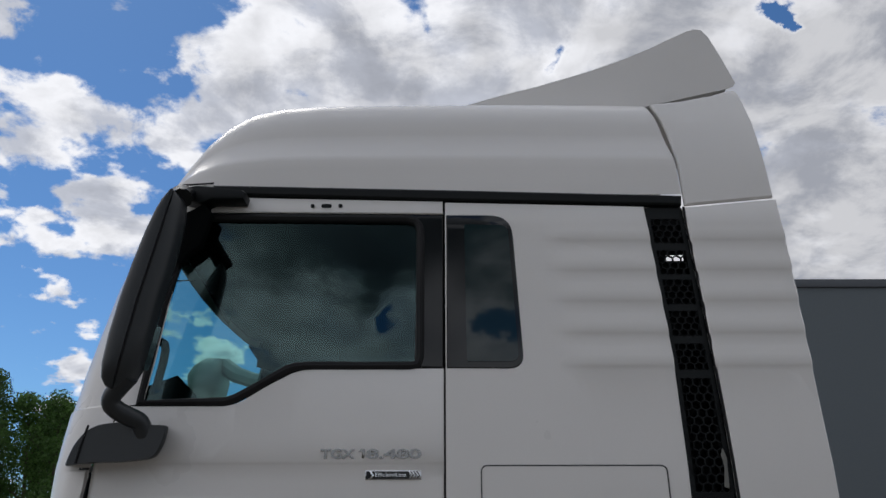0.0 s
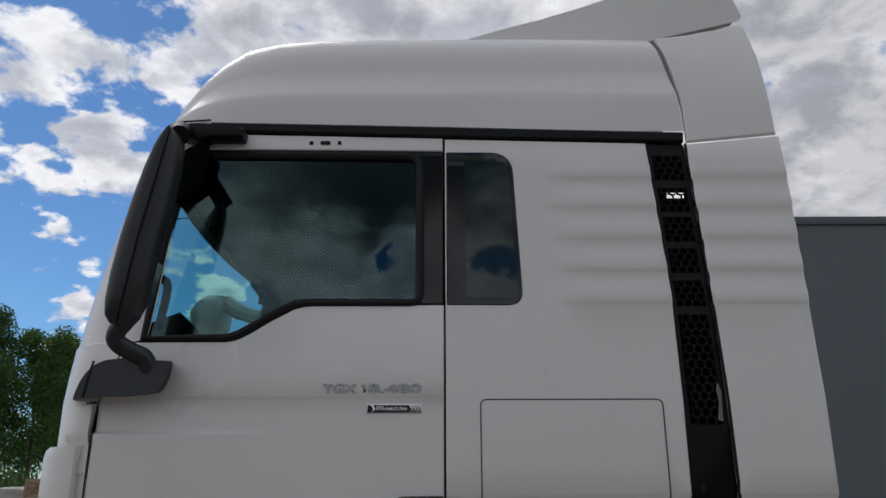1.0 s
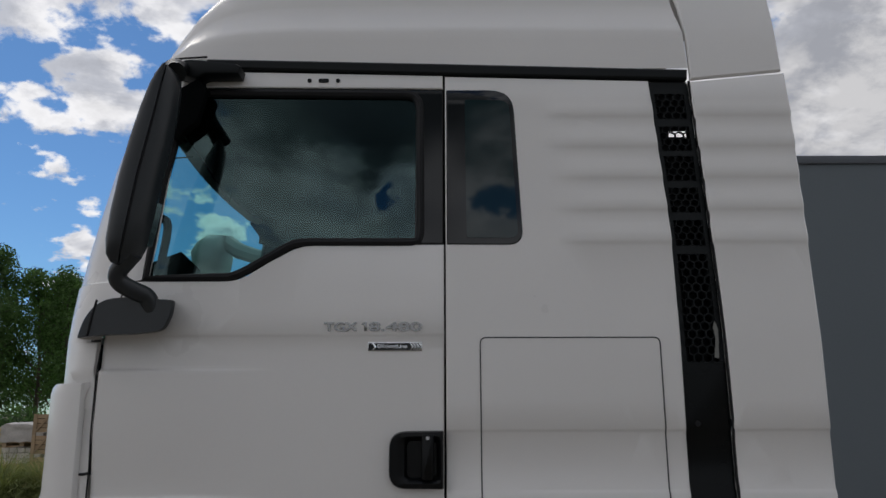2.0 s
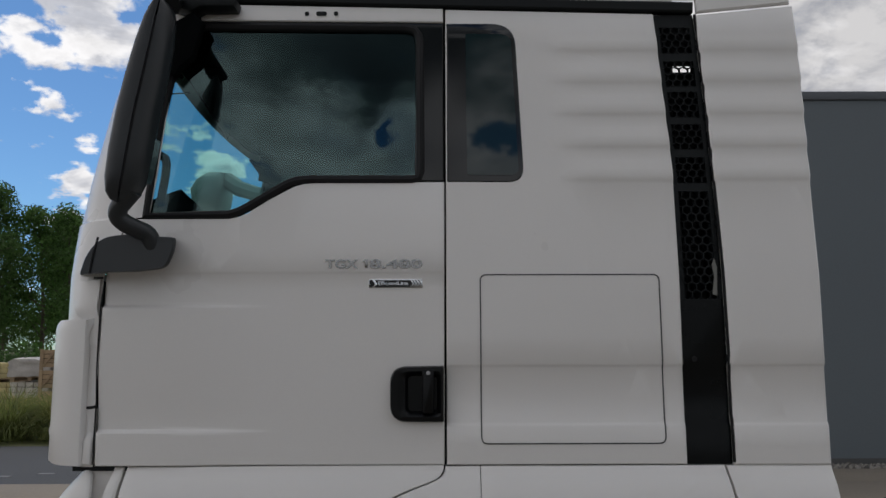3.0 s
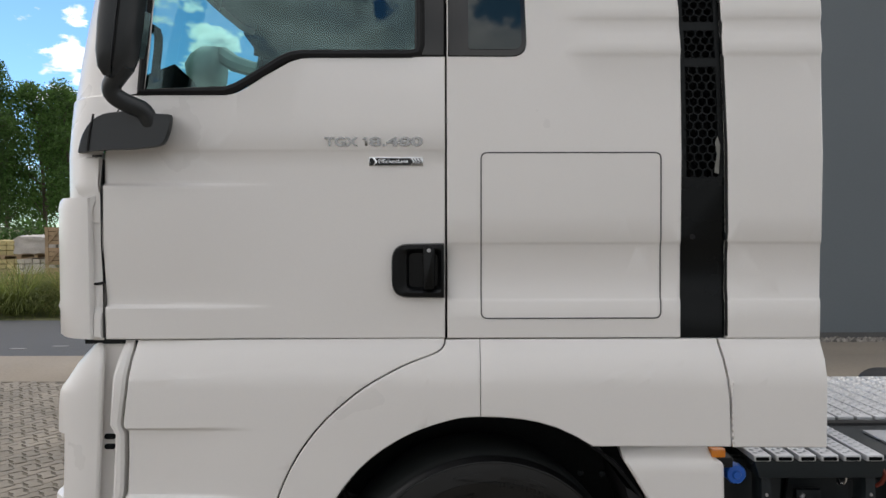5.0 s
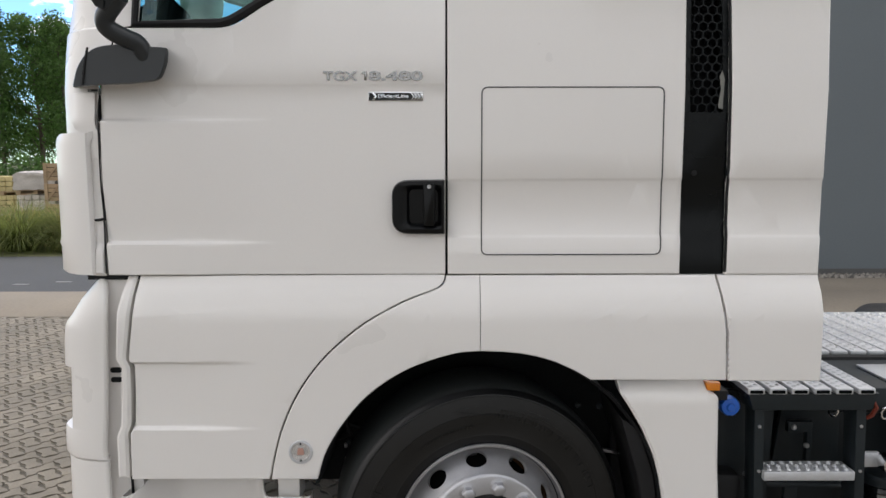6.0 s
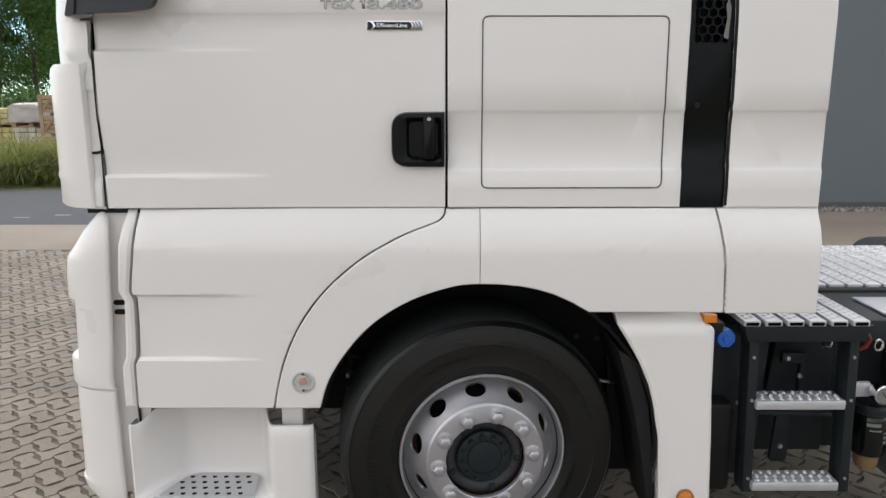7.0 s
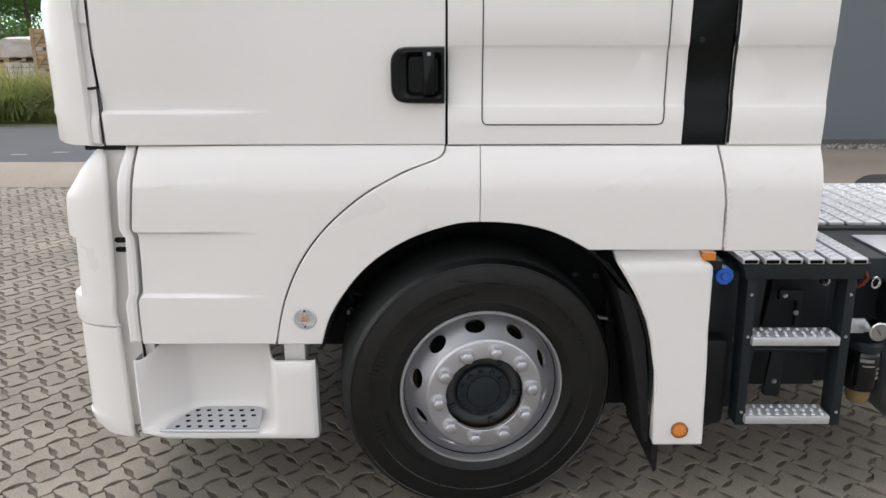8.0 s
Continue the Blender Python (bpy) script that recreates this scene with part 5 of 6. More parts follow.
def plank(x0, x1, y0, y1, z, name, parent, pitch=0.03):
    bm = one_box(x0, x1, y0, y1, z - 0.021, z, bevel=0.004)
    p = part(name, bm, ALU, parent)
    return p


walkway = new("platform")
walkway.parent = truck
tagged(walkway, "aluminium plank platform over the ladder")
for i in range(6):
    x0 = 1.022 + 0.0745 * i
    p = plank(x0, x0 + 0.058, 2.475, 2.95, 1.006, "plank", walkway)
    part("hollow_end", prism(fillet([(x0 + 0.007, 0.9885), (x0 + 0.051, 0.9885), (x0 + 0.051, 1.000), (x0 + 0.007, 1.000)], 0.004), 2.4735, 2.50), INNER, p)
    bm = bmesh.new()
    for j in range(13):
        for s in (0.016, 0.042):
            c = Vector((x0 + s, 2.50 + 0.034 * j + (0.017 if s > 0.03 else 0), 1.0065))
            vs = [bm.verts.new(c + Vector((0.012 * math.cos(t), 0.007 * math.sin(t), 0))) for t in steps(0, 2 * math.pi * 7 / 8, 7)]
            top = [bm.verts.new(c + Vector((0.006 * math.cos(t), 0.004 * math.sin(t), 0.004))) for t in steps(0, 2 * math.pi * 7 / 8, 7)]
            for k in range(8):
                bm.faces.new((vs[k], vs[(k + 1) % 8], top[(k + 1) % 8], top[k]))
            bm.faces.new(top)
    part("studs", bm, ALU, p, "raised anti-slip studs")
part("platform_bed", one_box(1.03, 1.465, 2.52, 2.95, 0.965, 0.984), CHASSIS, walkway)
catwalk = new("catwalk")
catwalk.parent = truck
tagged(catwalk, "aluminium catwalk planks over the chassis behind the cab")
for i in range(13):
    x0 = 1.33 + 0.078 * i
    p = plank(x0, x0 + 0.066, 3.13, 3.96, 0.967, "plank", catwalk)
    bm = bmesh.new()
    for j in range(16):
        for s in (0.018, 0.048):
            c = Vector((x0 + s, 3.16 + 0.049 * j + (0.024 if s > 0.03 else 0), 0.9675))
            vs = [bm.verts.new(c + Vector((0.013 * math.cos(t), 0.012 * math.sin(t), 0))) for t in steps(0, 2 * math.pi * 5 / 6, 5)]
            top = [bm.verts.new(c + Vector((0.006 * math.cos(t), 0.006 * math.sin(t), 0.006))) for t in steps(0, 2 * math.pi * 5 / 6, 5)]
            for k in range(6):
                bm.faces.new((vs[k], vs[(k + 1) % 6], top[(k + 1) % 6], top[k]))
            bm.faces.new(top)
    part("studs", bm, ALU, p)
part("catwalk_edge", tube([(1.25, 3.12, 0.932), (2.4, 3.12, 0.932)], 0.022, 8), SEAL, catwalk)
part("catwalk_bearer", one_box(1.30, 2.4, 3.14, 3.96, 0.902, 0.945), CHASSIS, catwalk)
for y in (3.30, 4.06):
    part("frame_rail", one_box(-1.0, 3.2, y, y + 0.08, 0.62, 0.90, bevel=0.01), CHASSIS, truck, "dark steel chassis rail")
part("far_mudguard", prism(fillet([(2.56, 0.66), (3.2, 0.66), (3.2, 0.875), (2.66, 0.875), (2.58, 0.835)], 0.04), 4.3, 4.7, 0.01), SEAL, truck, "black rear mudguard")
part("battery_box", one_box(1.22, 2.2, 2.90, 3.28, 0.33, 0.90, bevel=0.02), CHASSIS, truck, "dark equipment box")
part("box_cover", prism(fillet([(1.43, 0.84), (2.2, 0.84), (2.2, 0.94), (1.47, 0.94)], 0.02), 2.70, 3.10, 0.015), CHASSIS, truck)
part("tank", lathe([(0.0, 2.62), (0.20, 2.62), (0.22, 2.64), (0.22, 3.05)], 1.98, 0.70, 32), CHASSIS, truck)
part("tank_top", one_box(1.66, 2.2, 2.66, 2.98, 0.941, 0.952, bevel=0.004), ALU, truck, "bare metal cover")
part("chassis_plate", prism([(0.92, 0.33), (1.17, 0.35), (1.20, 0.93), (0.92, 0.95)], 2.66, 2.70, 0.004), CHASSIS, truck)
part("chassis_plate", prism(fillet([(1.25, 0.62), (1.50, 0.62), (1.50, 0.93), (1.29, 0.93)], 0.02), 2.78, 2.80, 0.003), CHASSIS, truck)
part("under_tank", prism(fillet([(0.93, 0.31), (1.06, 0.31), (1.06, 0.66), (0.93, 0.66)], 0.03), 2.58, 2.95, 0.02), SEAL, truck, "black plastic tank")
part("cross_bar", tube([(1.09, 2.68, 0.585), (1.46, 2.68, 0.575)], 0.012, 8), CHASSIS, truck)
part("bracket", prism([(1.27, 0.81), (1.36, 0.81), (1.36, 0.66), (1.34, 0.66), (1.34, 0.77), (1.27, 0.77)], 2.70, 2.73, 0.003), CHASSIS, truck)
part("hanger", prism(fillet([(1.26, 0.36), (1.33, 0.36), (1.33, 0.58), (1.28, 0.58)], 0.02), 2.72, 2.74, 0.003), CHASSIS, truck)
for x, y, z in ((1.07, 2.66, 0.57), (1.06, 2.66, 0.47), (1.10, 2.66, 0.63), (1.145, 2.66, 0.60), (1.195, 2.78, 0.60), (1.29, 2.70, 0.79), (1.30, 2.72, 0.425), (1.34, 2.70, 0.72)):
    part("bolt", lathe([(0, y - 0.008), (0.0075, y - 0.007), (0.0105, y), (0.0105, y + 0.003)], x, z, 12), SILVER, truck)
for x, z in ((1.41, 0.865), (1.60, 0.855)):
    part("clamp_ring", tube([(x + 0.016 * math.cos(t), 2.66, z + 0.020 * math.sin(t)) for t in steps(0, 2 * math.pi * 11 / 12, 11)], 0.005, 6, True), CHROME, truck)
part("red_lever", tube([(1.52, 2.64, 0.845), (1.535, 2.63, 0.86), (1.545, 2.625, 0.89), (1.535, 2.625, 0.91), (1.515, 2.63, 0.905)], [0.006, 0.008, 0.008, 0.008, 0.006], 8), RED, truck, "red lever")
gauge = part("pressure_gauge", lathe([(0.0, 2.585), (0.030, 2.585), (0.031, 2.580), (0.037, 2.582), (0.038, 2.62), (0.03, 2.65)], 1.598, 0.690, 28), CHROME, truck, "round pressure gauge with a chrome rim")
part("gauge_face", lathe([(0.0, 2.583), (0.029, 2.583), (0.029, 2.586)], 1.598, 0.690, 24), LINING, gauge)
part("gauge_needle", tube([(1.606, 2.582, 0.676), (1.588, 2.582, 0.702)], 0.0014, 5), SEAL, gauge)
part("gauge_bracket", prism([(1.47, 0.665), (1.57, 0.665), (1.57, 0.72), (1.47, 0.72)], 2.63, 2.65, 0.003), ALU, truck)
fil = new("fuel_filter")
fil.parent = truck
tagged(fil, "black screw-on filter with a clear bowl")


part("equipment_panel", one_box(0.97, 1.52, 2.84, 2.88, 0.35, 0.94, bevel=0.004), CHASSIS, truck, "dark panel behind the ladder")


def upright(profile, x, y, segs=32):
    bm = lathe(profile, 0, 0, segs)
    bm.transform(Matrix.Translation((x, y, 0)) @ pose(0, 0, 0, 90, 0, 0))
    return bm


FX, FY = 1.600, 2.66
FILTER_Z = -0.028


def upright_at(profile, x, y):
    return upright([(r, z + FILTER_Z) for r, z in profile], x, y)


part("filter_can", upright_at([(0.0, 0.625), (0.05, 0.625), (0.058, 0.618), (0.062, 0.60), (0.062, 0.475), (0.056, 0.462), (0.0, 0.46)], FX, FY), GLOSS_BLACK, fil)
part("filter_head", upright_at([(0.0, 0.66), (0.055, 0.66), (0.065, 0.65), (0.065, 0.625), (0.0, 0.62)], FX, FY), CHASSIS, fil)
part("filter_bowl", upright_at([(0.0, 0.462), (0.045, 0.46), (0.045, 0.43), (0.036, 0.405), (0.0, 0.40)], FX, FY), mottled("amber_bowl", (0.22, 0.15, 0.07), 0.2, 0, 0.1, 20, 200), fil)


def wrapped_bar(a0, a1, z0, z1):
    return loft([[(FX + 0.0627 * math.sin(radians(a)), FY - 0.0627 * math.cos(radians(a)), z + FILTER_Z) for a in steps(a0, a1, 4)] for z in (z0, z1)], False, False)


for a0, a1, z0, z1 in ((-38, 8, 0.585, 0.598), (-28, 12, 0.567, 0.573), (22, 34, 0.555, 0.562), (22, 34, 0.535, 0.547), (22, 36, 0.515, 0.527)):
    part("print_bar", wrapped_bar(a0, a1, z0, z1), LINING, fil, "white printed bar")
part("silencer", lathe([(0.0, 2.60), (0.14, 2.60), (0.15, 2.61), (0.15, 3.0)], 1.84, 0.40, 32), DULL_METAL, truck, "bare metal silencer end")
part("axle", one_box(-0.1, 0.4, 2.85, 4.6, 0.38, 0.55, bevel=0.03), DARK, truck)
for pts in ([(-0.42, 2.80, 0.83), (-0.38, 2.78, 0.80), (-0.36, 2.78, 0.74), (-0.44, 2.8, 0.70)], [(-0.5, 2.82, 0.76), (-0.40, 2.8, 0.78), (-0.3, 2.82, 0.74)], [(-0.46, 2.84, 0.9), (-0.44, 2.82, 0.8), (-0.42, 2.82, 0.7)]):
    part("brake_line", tube(pts, 0.012, 8), SEAL, truck)
for x, z in ((0.50, 0.86), (0.58, 0.855), (0.64, 0.86), (-0.36, 0.72)):
    part("liner_bolt", lathe([(0, 2.74), (0.009, 2.742), (0.012, 2.75)], x, z, 10), CHASSIS, truck)

part("arch_bracket", prism(fillet([(0.604, 0.672), (0.640, 0.668), (0.652, 0.655), (0.690, 0.655), (0.690, 0.648), (0.600, 0.660)], 0.003), 2.79, 2.81, 0.002), SILVER, truck, "pale metal bracket in the wheel arch")
for z in (0.687, 0.629):
    part("arch_clip", one_box(-0.384, -0.372, 2.79, 2.81, z - 0.008, z + 0.008, bevel=0.002), SILVER, truck)

# far side of the chassis, which closes the place below
part("far_tank", one_box(0.95, 2.9, 4.25, 4.88, 0.30, 0.76, bevel=0.06), CHASSIS, truck, "dark tank on the far side")
part("far_skirt", one_box(-1.1, 0.9, 4.90, 4.95, 0.35, 1.39, bevel=0.01), WHITE, truck)
part("engine", one_box(-0.9, 0.75, 3.40, 4.05, 0.45, 1.38, bevel=0.05), DARK, truck, "dark engine block")
part("gearbox", one_box(0.75, 1.6, 3.42, 4.02, 0.42, 0.88, bevel=0.06), DARK, truck)
copy_thing(wheel, Matrix.Translation((0, 7.44, 0)) @ Matrix.Diagonal((1, 1, 1, 1)) @ pose(2 * WX, 0, 0, 0, 0, 180))

# ---------------------------------------------------------------- ground
ground = tagged(part("ground", one_box(-500, 500, -400, 900, -0.30, -0.0075), SOIL), "bare ground under and around the paving", "ground", kind="structure")
FIELD = mottled("rough_grass", (0.10, 0.115, 0.04), 0.95, 0, 0.35, 0.4, 9, 0.02, dirt=(0.16, 0.13, 0.06), dirt_amount=0.6)
tagged(part("far_pavement", one_box(-60, 40, 8.55, 10.25, -0.15, 0.0, bevel=0.004), FAR_PAVING), "plain beige paving strip", "pavement", kind="structure")
tagged(part("road", one_box(-80, -2.4, 10.254, 14.15, -0.15, -0.004), ASPHALT), "grey asphalt road", "road", kind="structure")
tagged(part("yard", one_box(-2.396, 60, 10.254, 11.32, -0.15, -0.003), FAR_PAVING), "beige paving in front of the building", "pavement", kind="structure")
tagged(part("verge", one_box(-200, -2.4, 14.154, 400, -0.15, -0.002), FIELD), "rough grass verge beyond the road", "grass", kind="structure")
LIGHT_SETT = mottled("pale_sett", (0.20, 0.20, 0.205), 0.85, 0, 0.2, 5, 60)
for i in range(9):
    x, y = -6.75 + 0.50 * i, 10.58 + 0.22 * i
    tagged(part("road_sett", one_box(x, x + 0.22, y, y + 0.10, -0.004, 0.003, bevel=0.001), LIGHT_SETT), "pale sett marking a bay in the asphalt", "sett", "bay marking setts")

# grey industrial building
hall = thing("industrial_building", "grey flat-roofed industrial building with smooth cladding", "building")
part("wall", one_box(2.0, 40, 11.60, 11.9, -0.2, 5.62), CLADDING, hall)
part("roof_edge", one_box(1.95, 40.05, 11.56, 11.95, 5.624, 5.76, bevel=0.01), mottled("edge_metal", (0.10, 0.11, 0.125), 0.4, 0, 0.05, 1, 40), hall, "dark metal roof edge")
part("plinth", one_box(2.0, 40, 11.575, 11.598, -0.2, 0.10), mottled("plinth_grey", (0.10, 0.10, 0.10), 0.8, 0, 0.2, 4, 60), hall)
GRAVEL = mottled("gravel", (0.20, 0.185, 0.165), 0.95, 0, 0.25, 8, 90, 0.004, per_island=0.65)


def pebbles(x0, x1, y0, y1, n, r0, r1, seed):
    rnd = random.Random(seed)
    verts, faces = [], []
    for _ in range(n):
        x, y, r = rnd.uniform(x0, x1), rnd.uniform(y0, y1), rnd.uniform(r0, r1)
        a, k = rnd.uniform(0, 6.28), len(verts)
        for t in range(5):
            q = a + t * 1.2566
            s = r * rnd.uniform(0.7, 1.15)
            verts.append((x + s * math.cos(q), y + s * math.sin(q), 0.0))
        verts.append((x + r * 0.2, y, r * rnd.uniform(0.6, 1.0)))
        faces += [(k + t, k + (t + 1) % 5, k + 5) for t in range(5)]
    me = bpy.data.meshes.new("gravel")
    me.from_pydata(verts, [], faces)
    me.materials.append(GRAVEL)
    return me


tagged(new("gravel_strip", pebbles(5.0, 12.0, 11.30, 11.57, 2200, 0.02, 0.06, 7)), "loose grey gravel along the wall", "gravel", kind="stuff")

# ---------------------------------------------------------------- stacks beyond the road
WOOD = mottled("crate_wood", (0.40, 0.28, 0.175), 0.85, 0, 0.2, 4, 60, 0.003, dirt=(0.2, 0.15, 0.1), dirt_amount=0.5, per_object=0.15)
STONE = mottled("pale_stone", (0.56, 0.51, 0.45), 0.9, 0, 0.2, 5, 60, 0.004, per_object=0.18)
YELLOW_STONE = mottled("ochre_stone", (0.52, 0.43, 0.22), 0.9, 0, 0.2, 5, 60, 0.004, per_object=0.18)


def crate(x, y, z, w=0.78, d=0.9, h=0.47):
    c = thing("wooden_crate", "slatted brown wooden crate stacked outdoors", "crate", (x, y, z), "stacked wooden crates")
    for i in range(4):
        z0 = 0.06 + (h - 0.06) * i / 4
        part("slat", one_box(0, w, 0, 0.02, z0, z0 + (h - 0.06) / 4 - 0.012), WOOD, c)
        part("slat", one_box(0, w, d - 0.02, d, z0, z0 + (h - 0.06) / 4 - 0.012), WOOD, c)
        part("slat", one_box(w - 0.02, w, 0.022, d - 0.022, z0, z0 + (h - 0.06) / 4 - 0.012), WOOD, c)
    for px in (0.0, w / 2 - 0.04, w - 0.08):
        part("post", one_box(px, px + 0.08, -0.022, -0.002, 0.0, h), WOOD, c)
    for a, e in (((0.08, 0.10), (w / 2 - 0.06, h - 0.06)), ((w / 2 + 0.06, h - 0.06), (w - 0.08, 0.10))):
        part("brace", prism([(a[0] - 0.03, a[1]), (a[0] + 0.03, a[1]), (e[0] + 0.03, e[1]), (e[0] - 0.03, e[1])], -0.02, -0.001), WOOD, c)
    part("crate_floor", one_box(0, w, 0.022, d - 0.022, 0.06, 0.10), WOOD, c)
    part("load", one_box(0.03, w - 0.03, 0.03, d - 0.03, 0.10, h - 0.06), DARK, c)


def stone_pallet(x, y, z, mat, rows=3, cols=5, w=0.95, d=0.9, h=0.48, seed=0):
    rnd = random.Random(seed)
    c = thing("stone_pallet", "pallet of pale building stones in rows", "stone stack", (x, y, z), "stone pallets")
    for px in (0.02, w / 2 - 0.05, w - 0.12):
        part("pallet_block", one_box(px, px + 0.10, 0.0, d, 0.0, 0.07), WOOD, c)
    part("pallet_deck", one_box(0, w, 0, d, 0.072, 0.095), WOOD, c)
    hh, ww = (h - 0.10) / rows, w / cols
    for j in range(rows):
        for i in range(cols):
            for y0, y1 in ((0.0, d * 0.48), (d * 0.5, d)):
                g = rnd.uniform(0.0, 0.012)
                part("stone", one_box(i * ww + 0.006, (i + 1) * ww - 0.006, y0 + g, y1, 0.098 + j * hh, 0.098 + (j + 1) * hh - rnd.uniform(0.004, 0.014), bevel=0.012, seg=1), mat, c)


def plastic_cover(x, y, z, w, d, h, seed):
    """Crumpled sheeting over the top of a stack."""
    rnd = random.Random(seed)
    bm = one_box(0, w, 0, d, 0, h)
    bmesh.ops.subdivide_edges(bm, edges=bm.edges[:], cuts=7, use_grid_fill=True)
    for v in bm.verts:
        k = 0.02 + 0.02 * (v.co.z > h * 0.9)
        v.co += Vector((rnd.uniform(-k, k), rnd.uniform(-k, k), rnd.uniform(-k, k) - 0.04 * (abs(v.co.x / w - 0.5) ** 3 * 8) * (v.co.z > h * 0.9)))
    ob = tagged(part("plastic_cover", bm, SHEETING), "crumpled pale plastic sheeting over a stone stack", "sheeting")
    ob.location = (x, y, z)


SHEETING = mottled("pale_sheeting", (0.50, 0.455, 0.42), 0.35, 0, 0.25, 6, 60, 0.004)
SY = 18.0
for k in range(4):
    crate(-9.32, SY - 0.3, -0.002 + 0.475 * k - 0.15)
    crate(-8.48, SY - 0.2, -0.002 + 0.475 * k - 0.15)
for k in range(3):
    stone_pallet(-10.34, SY + 0.3, 0.0 + 0.50 * k, STONE if k != 1 else STONE, seed=k)
for k in range(3):
    stone_pallet(-11.50, SY + 0.9, 0.0 + 0.47 * k, YELLOW_STONE if k else STONE, seed=10 + k)
plastic_cover(-10.38, SY + 0.26, 1.10, 1.03, 0.98, 0.42, 3)
stone_pallet(-13.0, SY + 0.9, 0.0, YELLOW_STONE, seed=20)
stone_pallet(-13.0, SY + 0.9, 0.47, YELLOW_STONE, seed=21)

# ---------------------------------------------------------------- plants
LEAF = leafy("tree_leaf", (0.090, 0.180, 0.045))
LEAF_DARK = leafy("dark_leaf", (0.072, 0.145, 0.038))
BARK = mottled("bark", (0.10, 0.085, 0.065), 0.9, 0, 0.3, 3, 40, 0.01)
GRASS_G = leafy("tall_grass", (0.20, 0.24, 0.065))
GRASS_Y = leafy("dry_grass", (0.42, 0.35, 0.14), 0.35)


def leaf_cloud(name, centres, n, size, mat, seed):
    rnd = np.random.RandomState(seed)
    pts = []
    for (c, r) in centres:
        m = max(6, int(n * r ** 2.2))
        d = rnd.normal(size=(m, 3))
        d /= np.linalg.norm(d, axis=1)[:, None]
        rad = r * rnd.uniform(0.2, 1.0, m) ** 0.5
        pts.append(np.array(c) + d * rad[:, None] * np.array([1, 1, 0.9]))
    pts = np.concatenate(pts)
    m = len(pts)
    a, b = rnd.normal(size=(m, 3)), rnd.normal(size=(m, 3))
    a /= np.linalg.norm(a, axis=1)[:, None]
    b -= a * (a * b).sum(1)[:, None]
    b /= np.linalg.norm(b, axis=1)[:, None]
    s = size * rnd.uniform(0.6, 1.3, m)[:, None]
    verts = np.stack([pts - a * s, pts + b * s * 0.55, pts + a * s, pts - b * s * 0.55], 1).reshape(-1, 3)
    faces = np.arange(4 * m).reshape(-1, 4)
    me = bpy.data.meshes.new(name)
    me.from_pydata(verts.tolist(), [], faces.tolist())
    me.materials.append(mat)
    return me


def tree(x, y, h, spread, seed, bare=0.22, mat=None, label="tall green broadleaf tree with a slender trunk"):
    rnd = random.Random(seed)
    t = thing("tree", label, "tree", (x, y, -0.1), "trees beyond the stacks")
    lean = (rnd.uniform(-0.3, 0.3), rnd.uniform(-0.3, 0.3))
    spine = [(lean[0] * k * k + 0.1 * math.sin(5 * k + seed), lean[1] * k * k, h * 0.93 * k) for k in steps(0, 1, 8)]
    bm = tube(spine, [0.16 * (1 - 0.9 * k) * h / 10 for k in steps(0, 1, 8)], 8)
    blobs = []
    n = int(h * 3.2)
    for i in range(n):
        k = bare + (1 - bare) * (i + rnd.random()) / n
        b = Vector(spine[min(int(k * 8), 7)]).lerp(Vector(spine[min(int(k * 8) + 1, 8)]), k * 8 - int(k * 8))
        az = rnd.uniform(0, 6.283)
        reach = spread * rnd.uniform(0.45, 1.0) * math.sin(min(1, (k - bare) / (1 - bare) * 0.75 + 0.25) * math.pi) ** 0.6
        tip = b + Vector((math.cos(az) * reach, math.sin(az) * reach, reach * rnd.uniform(0.5, 1.1)))
        tube([b, b.lerp(tip, 0.5) + Vector((0, 0, 0.08)), tip], [0.035 * h / 10, 0.022 * h / 10, 0.008], 5, bm=bm)
        for q in (0.6, 0.85, 1.0):
            blobs.append((tuple(b.lerp(tip, q) + Vector((rnd.uniform(-0.2, 0.2), rnd.uniform(-0.2, 0.2), rnd.uniform(-0.1, 0.2)))), rnd.uniform(0.38, 0.8)))
    part("trunk", bm, BARK, t)
    crown = new("crown", leaf_cloud("crown", blobs, 400, 0.078, mat or LEAF, seed))
    crown.parent = t


for i, (x, y, h, sp) in enumerate([(-22.6, 37.5, 10.4, 1.9), (-20.3, 38.5, 9.3, 1.7), (-18.6, 38.0, 9.0, 1.6), (-24.8, 40.0, 9.8, 1.8), (-21.6, 43.0, 9.6, 1.8),
                                   (-19.4, 44.5, 9.0, 1.6), (-26.5, 46.0, 9.5, 1.8), (-23.6, 47.0, 9.0, 1.8)]):
    tree(x, y, h, sp, 30 + i, bare=0.16 + 0.04 * (i % 3), mat=LEAF if i % 3 else LEAF_DARK)


def hedge(name, x0, x1, y, h, n, seed, label):
    rnd = random.Random(seed)
    blobs = [((rnd.uniform(x0, x1), y + rnd.uniform(-0.7, 0.7), rnd.uniform(0.2, h) * rnd.uniform(0.6, 1)), rnd.uniform(0.35, 0.7)) for _ in range(n)]
    tagged(new(name, leaf_cloud(name, blobs, 260, 0.09, LEAF_DARK, seed)), label, "shrubs", kind="stuff")


hedge("shrub_row", -20, -12, 27.0, 1.9, 120, 5, "low green shrubs beyond the stacks")
hedge("far_woods", -46, -18, 56.0, 5.0, 260, 6, "distant green woods")


